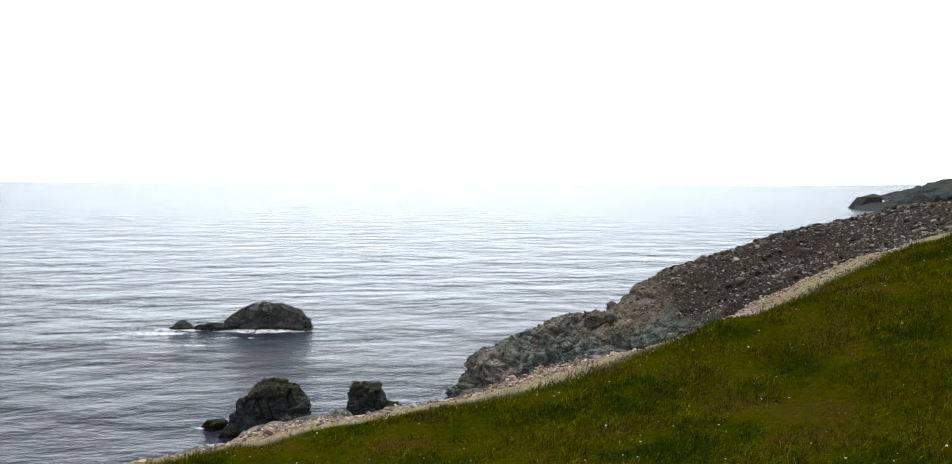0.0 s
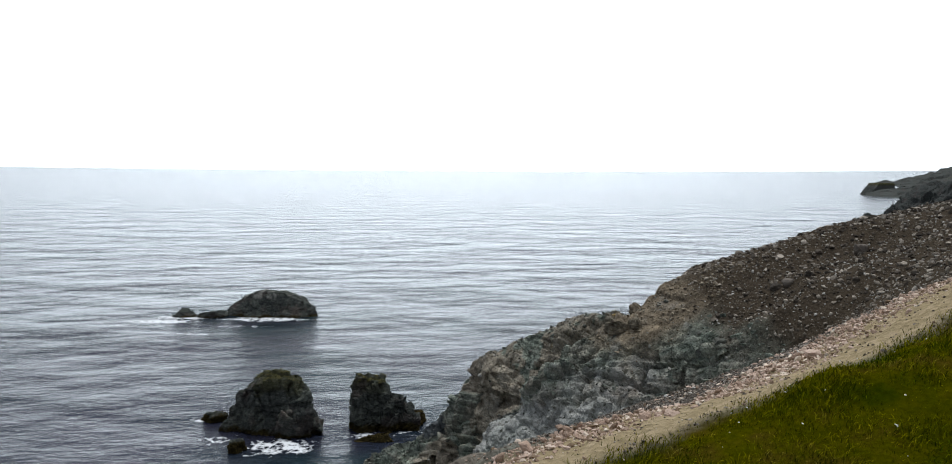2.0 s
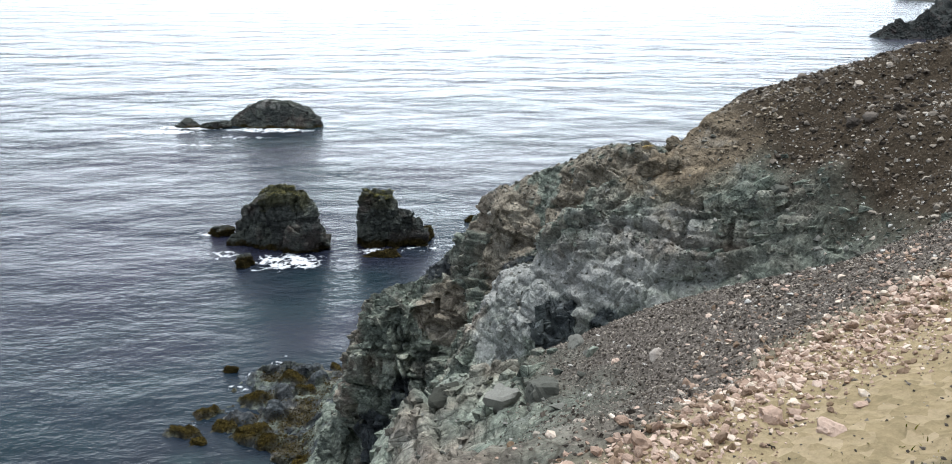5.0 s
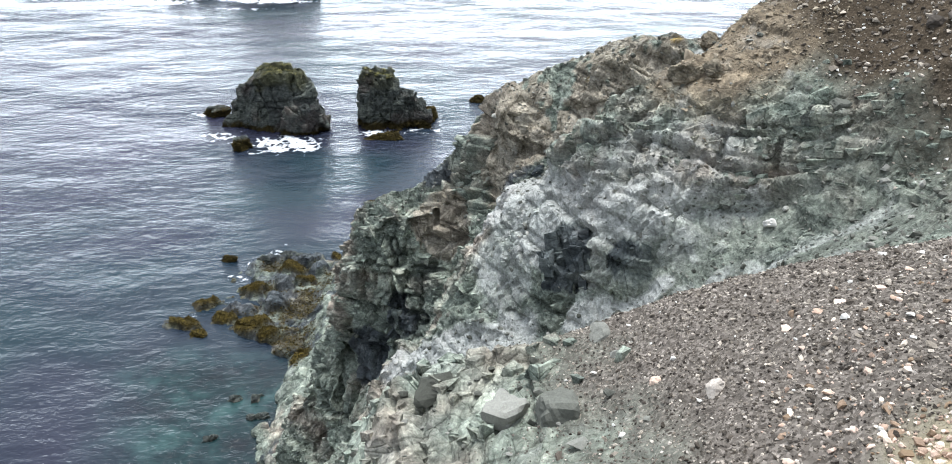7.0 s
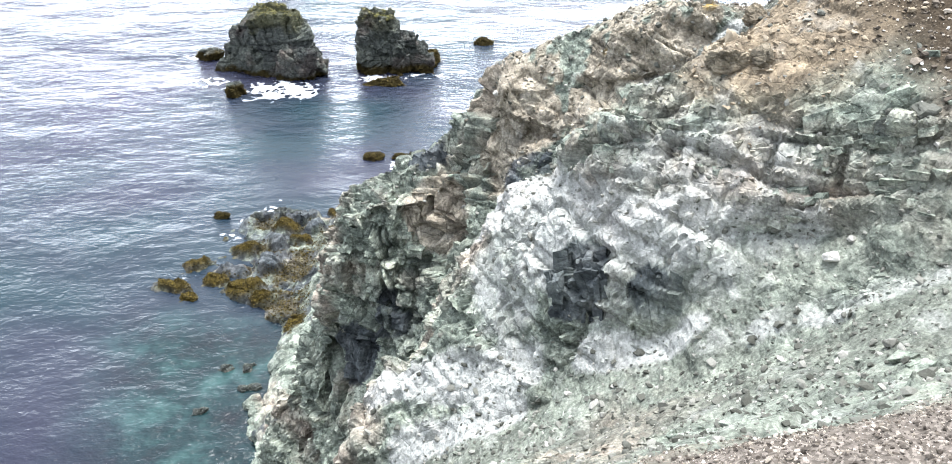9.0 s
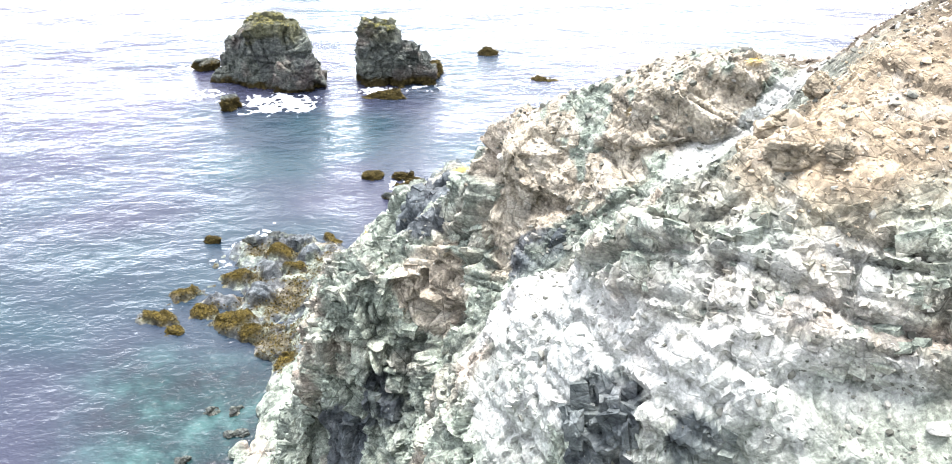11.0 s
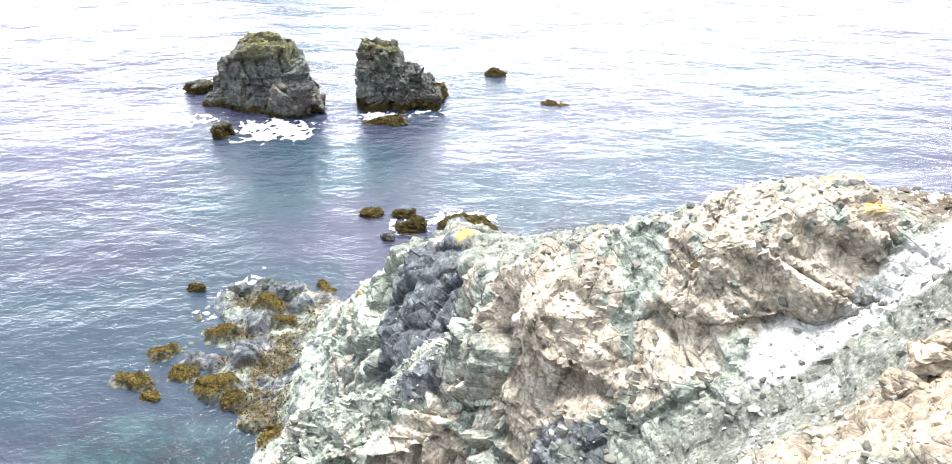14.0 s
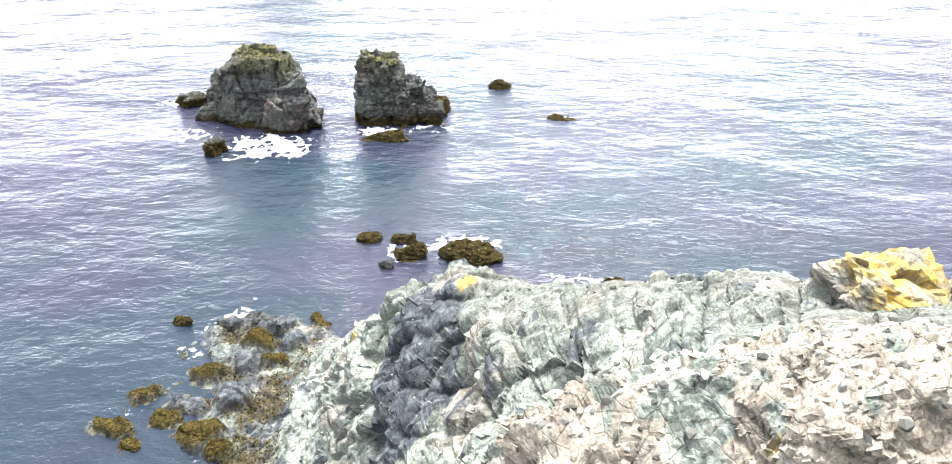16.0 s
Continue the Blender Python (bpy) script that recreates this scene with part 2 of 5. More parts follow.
# ---- materials ----
def make_land():
    m, t, b = material("land", 0.95, 0.0)
    coord = t.nodes.new("ShaderNodeTexCoord").outputs["Object"]
    col, mid, fine = rock_colour(t, coord)
    peb = noise_node(t, 7.0, kind="voronoi", vector=coord)
    speck = noise_node(t, 22.0, kind="voronoi", vector=coord)
    brown = ramp(t, mid, [(0.3, (0.09, 0.075, 0.056)), (0.5, (0.175, 0.142, 0.102)), (0.7, (0.31, 0.25, 0.17))])
    brown = mixed(t, 0.5, brown, ramp(t, fine, [(0.25, (0.25, 0.25, 0.25)), (0.8, (0.8, 0.8, 0.8))]), "OVERLAY")
    pale = ramp(t, mid, [(0.28, (0.1, 0.085, 0.068)), (0.5, (0.26, 0.217, 0.167)), (0.72, (0.43, 0.37, 0.295))])
    pale = mixed(t, 0.7, pale, ramp(t, fine, [(0.3, (0.2, 0.2, 0.2)), (0.5, (0.5, 0.5, 0.5)), (0.72, (0.8, 0.8, 0.8))]), "OVERLAY")
    col = mixed(t, maths(t, "MULTIPLY", attribute(t, "cream"), 0.75), col, pale)
    dark = ramp(t, mid, [(0.28, (0.02, 0.023, 0.029)), (0.5, (0.053, 0.06, 0.068)), (0.75, (0.138, 0.149, 0.158))])
    col = mixed(t, maths(t, "MULTIPLY", attribute(t, "slate"), 0.9), col, dark)
    col = cracked(t, coord, col)
    col = mixed(t, attribute(t, "ochre"), col, brown)
    # Gully fines; the same colour also tones down the headland's brightly lit tops.
    fines_and_top_shade = ramp(t, fine, [(0.28, (0.038, 0.039, 0.033)), (0.5, (0.086, 0.09, 0.076)), (0.72, (0.185, 0.186, 0.162))])
    col = mixed(t, attribute(t, "fines_and_top_shade"), col, fines_and_top_shade)
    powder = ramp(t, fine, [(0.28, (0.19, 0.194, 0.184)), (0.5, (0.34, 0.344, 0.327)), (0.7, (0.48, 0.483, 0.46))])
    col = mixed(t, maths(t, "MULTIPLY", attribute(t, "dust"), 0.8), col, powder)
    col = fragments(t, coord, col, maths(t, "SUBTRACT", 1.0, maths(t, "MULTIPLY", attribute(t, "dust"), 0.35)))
    scree = ramp(t, speck.outputs["Color"], [(0.0, (0.017, 0.0135, 0.0095)), (0.55, (0.053, 0.042, 0.03)), (0.85, (0.09, 0.072, 0.053)), (1.0, (0.25, 0.21, 0.165))])
    scree = mixed(t, 0.45, scree, ramp(t, mid, [(0.3, (0.028, 0.023, 0.017)), (0.7, (0.085, 0.066, 0.047))]))
    pebbly = ramp(t, speck.outputs["Color"], [(0.0, (0.055, 0.048, 0.042)), (0.6, (0.145, 0.128, 0.112)), (0.88, (0.24, 0.212, 0.187)), (1.0, (0.48, 0.425, 0.375))])
    scree = mixed(t, maths(t, "MULTIPLY", attribute(t, "pebbly"), 0.75), scree, pebbly)
    col = mixed(t, attribute(t, "scree"), col, scree)
    gravel = ramp(t, peb.outputs["Color"], [(0.0, (0.17, 0.135, 0.082)), (0.5, (0.33, 0.258, 0.158)), (1.0, (0.54, 0.43, 0.3))])
    gravel = mixed(t, 0.6, gravel, ramp(t, fine, [(0.25, (0.14, 0.118, 0.062)), (0.75, (0.4, 0.315, 0.185))]))
    col = mixed(t, attribute(t, "gravel"), col, gravel)
    turf_patch = noise_node(t, 0.55, 5.0, 0.65, vector=coord).outputs["Fac"]
    soil = ramp(t, turf_patch, [(0.36, (0.022, 0.03, 0.0)), (0.51, (0.05, 0.048, 0.0)), (0.62, (0.06, 0.043, 0.004))])
    soil = mixed(t, 0.6, soil, ramp(t, fine, [(0.3, (0.2, 0.2, 0.2)), (0.7, (0.75, 0.75, 0.75))]), "OVERLAY")
    col = mixed(t, attribute(t, "grass"), col, soil)
    weed = ramp(t, mid, [(0.3, (0.014, 0.011, 0.004)), (0.5, (0.045, 0.034, 0.01)), (0.75, (0.11, 0.082, 0.02))])
    col = mixed(t, attribute(t, "weed"), col, weed)
    orange = ramp(t, mid, [(0.35, (0.17, 0.13, 0.055)), (0.5, (0.31, 0.215, 0.055)), (0.72, (0.58, 0.37, 0.03))])
    col = mixed(t, maths(t, "MULTIPLY", attribute(t, "lichen"), ramp(t, noise_node(t, 2.5, 5.0, 0.7, vector=coord).outputs["Fac"], [(0.36, (0.3, 0.3, 0.3)), (0.55, (1, 1, 1))])), col, orange)
    t.links.new(col, b.inputs["Base Color"])
    soft = maths(t, "MAXIMUM", attribute(t, "grass"), maths(t, "MAXIMUM", attribute(t, "gravel"), maths(t, "MAXIMUM", attribute(t, "scree"), attribute(t, "loose"))))
    hard = maths(t, "SUBTRACT", 1.0, soft, True)
    h = maths(t, "ADD", maths(t, "MULTIPLY", fine, 0.25), maths(t, "MULTIPLY", peb.outputs["Distance"], maths(t, "MULTIPLY", soft, 0.3)))
    h = maths(t, "ADD", h, maths(t, "MULTIPLY", chips(t, coord), hard))
    bumped(t, b, h, 0.8, 0.12)
    return m


def make_rock(name):
    m, t, b = material(name, 0.9, 0.02)
    coord = t.nodes.new("ShaderNodeTexCoord").outputs["Object"]
    col, mid, fine = rock_colour(t, coord)
    col = cracked(t, coord, mixed(t, 0.6, col, (0.021, 0.019, 0.026)))
    col = fragments(t, coord, col, 0.8)
    col = mixed(t, attribute(t, "weed"), col, ramp(t, mid, [(0.3, (0.012, 0.01, 0.005)), (0.55, (0.042, 0.033, 0.013)), (0.8, (0.095, 0.075, 0.03))]))
    col = mixed(t, attribute(t, "turf"), col, ramp(t, fine, [(0.36, (0.03, 0.032, 0.012)), (0.52, (0.075, 0.072, 0.03)), (0.66, (0.2, 0.18, 0.075))]))
    col = mixed(t, attribute(t, "lichen"), col, (0.45, 0.44, 0.4))
    t.links.new(col, b.inputs["Base Color"])
    bumped(t, b, maths(t, "ADD", maths(t, "MULTIPLY", fine, 0.4), chips(t, coord)), 0.9, 0.3)
    return m


def make_stone(name, stops):
    m, t, b = material(name, 0.92, 0.02)
    coord = t.nodes.new("ShaderNodeTexCoord").outputs["Object"]
    geo = t.nodes.new("ShaderNodeNewGeometry").outputs["Random Per Island"]
    info = t.nodes.new("ShaderNodeObjectInfo").outputs["Random"]
    pick = maths(t, "FRACT", maths(t, "ADD", geo, info))
    col = ramp(t, pick, stops)
    fine = noise_node(t, 25.0, 5.0, 0.7, vector=coord).outputs["Fac"]
    col = mixed(t, 0.5, col, ramp(t, fine, [(0.25, (0.25, 0.25, 0.25)), (0.8, (0.8, 0.8, 0.8))]), "OVERLAY")
    t.links.new(col, b.inputs["Base Color"])
    bumped(t, b, fine, 0.6, 0.02)
    return m


def make_grass():
    m, t, b = material("grass", 0.9, 0.0)
    coord = t.nodes.new("ShaderNodeTexCoord").outputs["Object"]
    geo = t.nodes.new("ShaderNodeNewGeometry").outputs["Random Per Island"]
    patch = noise_node(t, 0.55, 5.0, 0.65, vector=coord).outputs["Fac"]
    broad = noise_node(t, 0.28, 3.0, 0.6, vector=coord).outputs["Fac"]
    blade = ramp(t, geo, [(0.0, (0.045, 0.055, 0.0)), (0.5, (0.125, 0.122, 0.0)), (0.85, (0.25, 0.22, 0.0)), (1.0, (0.4, 0.33, 0.02))])
    dry = ramp(t, geo, [(0.0, (0.035, 0.026, 0.004)), (0.6, (0.1, 0.07, 0.01)), (1.0, (0.28, 0.21, 0.08))])
    lush = ramp(t, geo, [(0.0, (0.008, 0.022, 0.0)), (0.8, (0.035, 0.07, 0.0)), (1.0, (0.1, 0.14, 0.0))])
    col = mixed(t, ramp(t, patch, [(0.54, (0, 0, 0)), (0.64, (0.9, 0.9, 0.9))]), blade, dry)
    col = mixed(t, ramp(t, patch, [(0.38, (0.8, 0.8, 0.8)), (0.5, (0, 0, 0))]), col, lush)
    col = mixed(t, ramp(t, broad, [(0.5, (0, 0, 0)), (0.66, (0.5, 0.5, 0.5))]), col, lush)
    tuft = noise_node(t, 2.4, 4.0, 0.7, vector=coord).outputs["Fac"]
    col = mixed(t, ramp(t, tuft, [(0.4, (0.6, 0.6, 0.6)), (0.54, (0, 0, 0))]), col, lush)
    t.links.new(col, b.inputs["Base Color"])
    return m


def make_plain(name, colour, rough=0.8):
    m, t, b = material(name, rough, 0.3)
    fine = noise_node(t, 9.0, 4.0).outputs["Fac"]
    t.links.new(mixed(t, 0.4, colour, ramp(t, fine, [(0.3, (0.3, 0.3, 0.3)), (0.7, (0.75, 0.75, 0.75))]), "OVERLAY"), b.inputs["Base Color"])
    return m


def make_sea():
    m, t, b = material("sea_water", 0.08, 0.5)
    b.inputs["IOR"].default_value = 1.28
    coord = t.nodes.new("ShaderNodeTexCoord").outputs["Object"]
    broad = noise_node(t, 0.018, 3.0, vector=coord).outputs["Fac"]
    deep = ramp(t, broad, [(0.4, (0.007, 0.019, 0.026)), (0.5, (0.014, 0.017, 0.029)), (0.62, (0.021, 0.018, 0.034))])
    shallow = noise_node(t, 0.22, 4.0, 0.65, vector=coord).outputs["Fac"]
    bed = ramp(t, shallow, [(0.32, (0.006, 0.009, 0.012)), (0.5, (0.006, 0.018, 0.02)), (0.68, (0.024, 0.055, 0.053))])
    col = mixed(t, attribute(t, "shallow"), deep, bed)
    lace = noise_node(t, 0.5, 5.0, 0.68, vector=coord).outputs["Fac"]
    wander = mixed(t, 0.35, coord, noise_node(t, 0.5, 3.0, 0.6, vector=coord).outputs["Color"], "ADD")
    net = t.nodes.new("ShaderNodeTexVoronoi")
    net.feature = "DISTANCE_TO_EDGE"
    net.inputs["Scale"].default_value = 0.6
    t.links.new(wander, net.inputs["Vector"])
    strands = maths(t, "MULTIPLY", maths(t, "SUBTRACT", 0.1, maths(t, "MINIMUM", net.outputs["Distance"], 0.4)), 0.55)
    edge = maths(t, "ADD", maths(t, "MULTIPLY", attribute(t, "foam"), 0.5), maths(t, "ADD", lace, strands))
    foam = ramp(t, edge, [(0.88, (0, 0, 0)), (1.06, (1, 1, 1))])
    col = mixed(t, foam, col, (0.78, 0.8, 0.82))
    t.links.new(col, b.inputs["Base Color"])
    t.links.new(maths(t, "ADD", maths(t, "MULTIPLY", foam, 0.4), maths(t, "SUBTRACT", 0.24, maths(t, "MULTIPLY", attribute(t, "open_water"), 0.04))), b.inputs["Roughness"])
    squash = t.nodes.new("ShaderNodeMapping")
    squash.inputs["Scale"].default_value = (0.62, 1.0, 1.0)
    squash.inputs["Rotation"].default_value = (0, 0, radians(-14))
    t.links.new(coord, squash.inputs[0])
    swell = noise_node(t, 0.10, 2.0, 0.5, vector=squash.outputs[0]).outputs["Fac"]
    chop = noise_node(t, 0.7, 4.0, 0.6, vector=squash.outputs[0]).outputs["Fac"]
    ripple = noise_node(t, 2.6, 3.0, 0.6, vector=squash.outputs[0]).outputs["Fac"]
    long_swell = noise_node(t, 0.028, 3.0, 0.55, vector=squash.outputs[0]).outputs["Fac"]
    swell = maths(t, "ADD", swell, maths(t, "MULTIPLY", long_swell, maths(t, "ADD", 2.0, maths(t, "MULTIPLY", attribute(t, "open_water"), 3.0))))
    h = maths(t, "ADD", maths(t, "MULTIPLY", swell, 1.25), maths(t, "ADD", maths(t, "MULTIPLY", chop, 0.45), maths(t, "MULTIPLY", ripple, 0.07)))
    h = maths(t, "MULTIPLY", h, maths(t, "ADD", 1.0, maths(t, "MULTIPLY", attribute(t, "open_water"), 1.8)))
    bumped(t, b, h, 0.62, 1.0)
    return m


LAND = make_land()
STACK = make_rock("stack_rock")
GREY_STONE = make_stone("grey_stone", [(0.0, (0.035, 0.03, 0.026)), (0.55, (0.09, 0.078, 0.066)), (0.8, (0.19, 0.165, 0.14)), (0.93, (0.33, 0.29, 0.245)), (1.0, (0.5, 0.45, 0.4))])
BEIGE_STONE = make_stone("beige_stone", [(0.0, (0.18, 0.128, 0.082)), (0.45, (0.42, 0.305, 0.235)), (0.8, (0.6, 0.465, 0.38)), (1.0, (0.74, 0.64, 0.52))])
PALE_STONE = make_stone("pale_stone", [(0.0, (0.04, 0.034, 0.028)), (0.5, (0.13, 0.11, 0.09)), (0.75, (0.28, 0.245, 0.2)), (1.0, (0.5, 0.44, 0.37))])
WHITE_STONE = make_stone("white_stone", [(0.0, (0.5, 0.48, 0.44)), (1.0, (0.62, 0.6, 0.56))])
GREEN_STONE = make_stone("green_stone", [(0.0, (0.055, 0.056, 0.047)), (0.5, (0.115, 0.116, 0.1)), (0.85, (0.2, 0.198, 0.174)), (1.0, (0.36, 0.35, 0.315))])
OCHRE_STONE = make_stone("ochre_stone", [(0.0, (0.14, 0.113, 0.082)), (0.5, (0.25, 0.207, 0.148)), (1.0, (0.37, 0.318, 0.24))])
GRASS = make_grass()
PETAL = make_plain("petal", (0.75, 0.75, 0.68))
SEA = make_sea()


WEED = make_stone("seaweed", [(0.0, (0.011, 0.009, 0.004)), (0.5, (0.033, 0.026, 0.01)), (1.0, (0.08, 0.062, 0.022))])
MOSS = make_stone("moss", [(0.0, (0.035, 0.036, 0.014)), (0.5, (0.1, 0.095, 0.035)), (1.0, (0.22, 0.2, 0.09))])


def part(name, verts, faces, mat, parent, label=""):
    ob = new(name, mesh_of(name, verts, faces, mat))
    ob.parent = parent
    return tagged(ob, label)


# ---- the sea: one sheet out to the horizon ----
def mesh_of(name, verts, faces, mat, smooth=False):
    me = bpy.data.meshes.new(name)
    verts = np.asarray(verts, dtype=np.float32)
    faces = np.asarray(faces, dtype=np.int32)
    n = faces.shape[1]
    me.vertices.add(len(verts))
    me.vertices.foreach_set("co", verts.ravel())
    me.loops.add(faces.size)
    me.loops.foreach_set("vertex_index", faces.ravel())
    me.polygons.add(len(faces))
    me.polygons.foreach_set("loop_start", np.arange(0, faces.size, n, dtype=np.int32))
    me.materials.append(mat)
    me.update()
    me.polygons.foreach_set("use_smooth", np.full(len(faces), smooth, dtype=bool))
    me.validate()
    return me


def grid_faces(nx, ny):
    i = np.arange(nx - 1)[:, None] * ny + np.arange(ny - 1)[None]
    i = i.ravel()
    return np.stack([i, i + ny, i + ny + 1, i + 1], -1)


def spaced(*runs):
    """Coordinates along an axis: (from, to, step) runs end to end."""
    out = [np.arange(a, b - s * 0.5, s) for a, b, s in runs]
    return np.concatenate(out + [np.array([runs[-1][1]])])


def put(ob_mesh, name, values):
    a = ob_mesh.attributes.new(name, "FLOAT", "POINT")
    a.data.foreach_set("value", np.asarray(values, dtype=np.float32))


def soft_step(a, b, v):
    t = np.clip((v - a) / (b - a), 0, 1)
    return t * t * (3 - 2 * t)


# ---- the land in cross-sections from the sea inland: y, then (x, height) ----
SECTIONS = []


def section(y, *pairs):
    SECTIONS.append((y, np.array([p[0] for p in pairs]), np.array([p[1] for p in pairs])))


section(-40, (-42, -3), (-32, 5), (-25, 30), (-18, 41), (-8, 43), (0, 43.8), (10, 45.3), (30, 48), (130, 60))
section(5, (-36, -3), (-30, 3), (-20, 28), (-13, 40), (-9, 42.3), (0, 43.5), (6, 44.1), (10, 45.4), (20, 47.3), (40, 50), (130, 60))
section(13, (-32, -3), (-27, 3), (-17, 27), (-10, 39.5), (-7.6, 42.2), (-6, 42.9), (0, 43.6), (4, 43.85), (5.6, 44.1), (7, 44.9), (10, 45.9), (20, 47.4), (130, 60))
section(16.5, (-30, -3), (-25, 3), (-15, 27), (-8.5, 38.5), (-6.2, 41.6), (-4.4, 42.5), (-2.5, 42.7), (0, 43.1), (1.3, 43.4), (3.4, 44.1), (5, 44.6), (7.4, 45.4), (10, 46), (16, 46.8), (130, 60))
section(19, (-30, -3), (-24, 4), (-14, 27), (-7, 37.5), (-4, 40.2), (-2, 41.6), (0, 42.6), (1.6, 43.1), (4.8, 43.7), (6.6, 44.3), (8, 45), (10.4, 46.1), (16, 46.8), (130, 60))
section(21.5, (-29, -3), (-23, 4), (-13, 27), (-5, 36.5), (-1, 39.8), (1, 41), (3, 41.9), (5.5, 43.2), (6.8, 43.8), (8, 44.5), (11, 45.8), (16, 46.6), (130, 60))
section(24.3, (-28, -3), (-22, 5), (-12, 27), (-5, 35.5), (-1, 38.6), (2, 40.3), (3.1, 41.1), (4.5, 42), (5.8, 42.5), (7.5, 43.2), (10, 44.5), (14, 46), (20, 47.3), (130, 60))
section(27.5, (-26, -3), (-21, 5), (-12, 24), (-5, 34), (-1, 38.6), (1.5, 39.5), (3.5, 40.5), (5.4, 41.1), (7.5, 41.6), (10, 42.8), (14, 45), (20, 47), (130, 58))
section(31.5, (-24, -3), (-20, 4), (-12, 20), (-5, 29.5), (0, 34.5), (4.7, 36.7), (7, 38), (10, 39.4), (12, 41.3), (16, 44.5), (22, 47), (130, 58))
section(35, (-22, -3), (-19, 4), (-12, 17), (-6, 24.5), (0, 31), (3.5, 33.2), (6.5, 35.4), (9, 37.4), (10.5, 38.5), (12.5, 41), (16.5, 44), (22, 46.8), (130, 58))
section(37, (-21, -3), (-18.5, 3), (-12, 15.5), (-6, 24), (-4, 26), (-0.7, 30), (1, 31), (3.3, 33), (4.8, 34), (5.3, 35.2), (7, 36.4), (8.3, 37.3), (10.2, 39.6), (11.3, 41.4), (14, 43), (17, 44.3), (22, 46.8), (130, 58))
section(38.7, (-21, -3), (-18, 3), (-12, 15.5), (-6, 25.4), (-4.2, 28.0), (-1, 30.2), (0.9, 31.8), (1.9, 33), (3.6, 36), (5, 37.4), (7.1, 38), (9.5, 40.2), (12.4, 41.8), (13.8, 43.1), (17, 43.8), (22, 46.6), (130, 58))
section(40.5, (-20.5, -3), (-18, 2.5), (-12, 14), (-8, 19), (-5, 26.4), (-3.5, 28.8), (-2.2, 30.5), (-0.2, 32.3), (1.2, 34), (3.1, 37), (5.2, 38.9), (6.9, 39.9), (8.2, 40.6), (10.5, 41.4), (14, 43.2), (17.2, 44.2), (22, 46.6), (130, 58))
section(42.2, (-20.5, -3), (-18, 2), (-12, 13), (-8, 18), (-5, 23.5), (-3, 28), (-1.5, 31.5), (0.3, 34.7), (1.8, 35.8), (2.9, 37.8), (4, 39.2), (5.9, 40.3), (8.2, 41.3), (11.7, 42.7), (14, 43.8), (17, 44.9), (23, 46.4), (130, 57))
section(44, (-20.3, -3), (-18, 2), (-12, 12), (-8, 16.5), (-5, 21), (-3, 25), (-1, 31.5), (0.4, 34.9), (2, 35.5), (4.5, 37.5), (6.9, 39.8), (9, 42.0), (11.5, 42.9), (14, 43.8), (17, 44.9), (23, 46.2), (130, 56))
section(46.3, (-20, -3), (-17.5, 2), (-12, 12), (-9.5, 15.5), (-6, 21), (-3.3, 25), (-1.2, 30), (1, 32.5), (3, 34.3), (5.5, 36.2), (8, 39.1), (9.6, 41.3), (10.2, 41.8), (11, 42.5), (13, 43.1), (17, 44.2), (24, 45.5), (130, 55))
section(48.3, (-20, -3), (-17.5, 2), (-12.5, 13), (-11.8, 16.5), (-9.8, 18.5), (-9, 20), (-6.2, 25.5), (-5.2, 27.5), (-3.2, 27.7), (-2.2, 30.5), (-1.7, 31.4), (1.2, 33.7), (4.7, 36.9), (6.4, 36.9), (7.5, 37.4), (9.2, 39.6), (10.5, 41), (12.5, 41.9), (17, 42.8), (24, 44), (130, 54))
section(49.6, (-20, -3), (-17.5, 2), (-13, 12), (-11.5, 17), (-9.4, 22), (-8.3, 24.6), (-6.8, 29.8), (-5.6, 30.5), (-4, 31), (-2.8, 31.6), (-1.2, 32.8), (-0.5, 35.4), (0.2, 36), (2.8, 36), (4.7, 38.4), (6.5, 39.2), (8, 39.4), (9.2, 39.2), (10.8, 39.7), (14, 40.4), (18, 41.2), (26, 42), (130, 53))
section(51.5, (-20, -3), (-17.5, 2), (-13.2, 11), (-11, 17.5), (-8.8, 23.4), (-7.2, 30.0), (-5.5, 31.0), (-3.5, 31.6), (-1.6, 33.4), (-0.3, 36.0), (1, 36.9), (2, 37.5), (3.5, 38.0), (6, 39), (8, 39.1), (10, 38.8), (13, 38.8), (18, 39.2), (26, 40), (130, 52))
section(55, (-20, -3), (-17.5, 1.5), (-13.5, 8), (-11, 14), (-8.5, 20), (-6.5, 25), (-4.5, 28), (-2, 31), (0.6, 33.4), (3, 34.6), (6, 36), (9, 35.8), (12, 35.8), (16, 36), (26, 37), (130, 50))
section(58.5, (-20.5, -3), (-18, 1), (-14, 5), (-11, 9), (-8, 14), (-5, 19), (-2, 24), (1, 27.5), (4, 30), (7, 32), (10, 33), (14, 33.6), (18, 33.6), (26, 33.6), (130, 46))
section(63, (-21, -3), (-18.5, 0.8), (-15, 3.5), (-11, 7), (-8, 11), (-5, 15), (-2, 19), (1, 23), (4, 26.5), (7, 29.5), (9.2, 31), (11, 31.0), (12, 31.4), (14, 31.6), (15, 31.3), (18, 30.5), (26, 29), (130, 38))
section(65.5, (-21.2, -3), (-19, 0.7), (-15, 3.2), (-11.5, 6.5), (-8.5, 10.2), (-5.5, 14), (-2.5, 17.8), (0.5, 21.8), (3.5, 25.2), (6.5, 28.2), (8.7, 30), (10, 30.0), (11.5, 30.9), (13, 31.2), (15, 30.8), (18, 29.5), (26, 26), (130, 34))
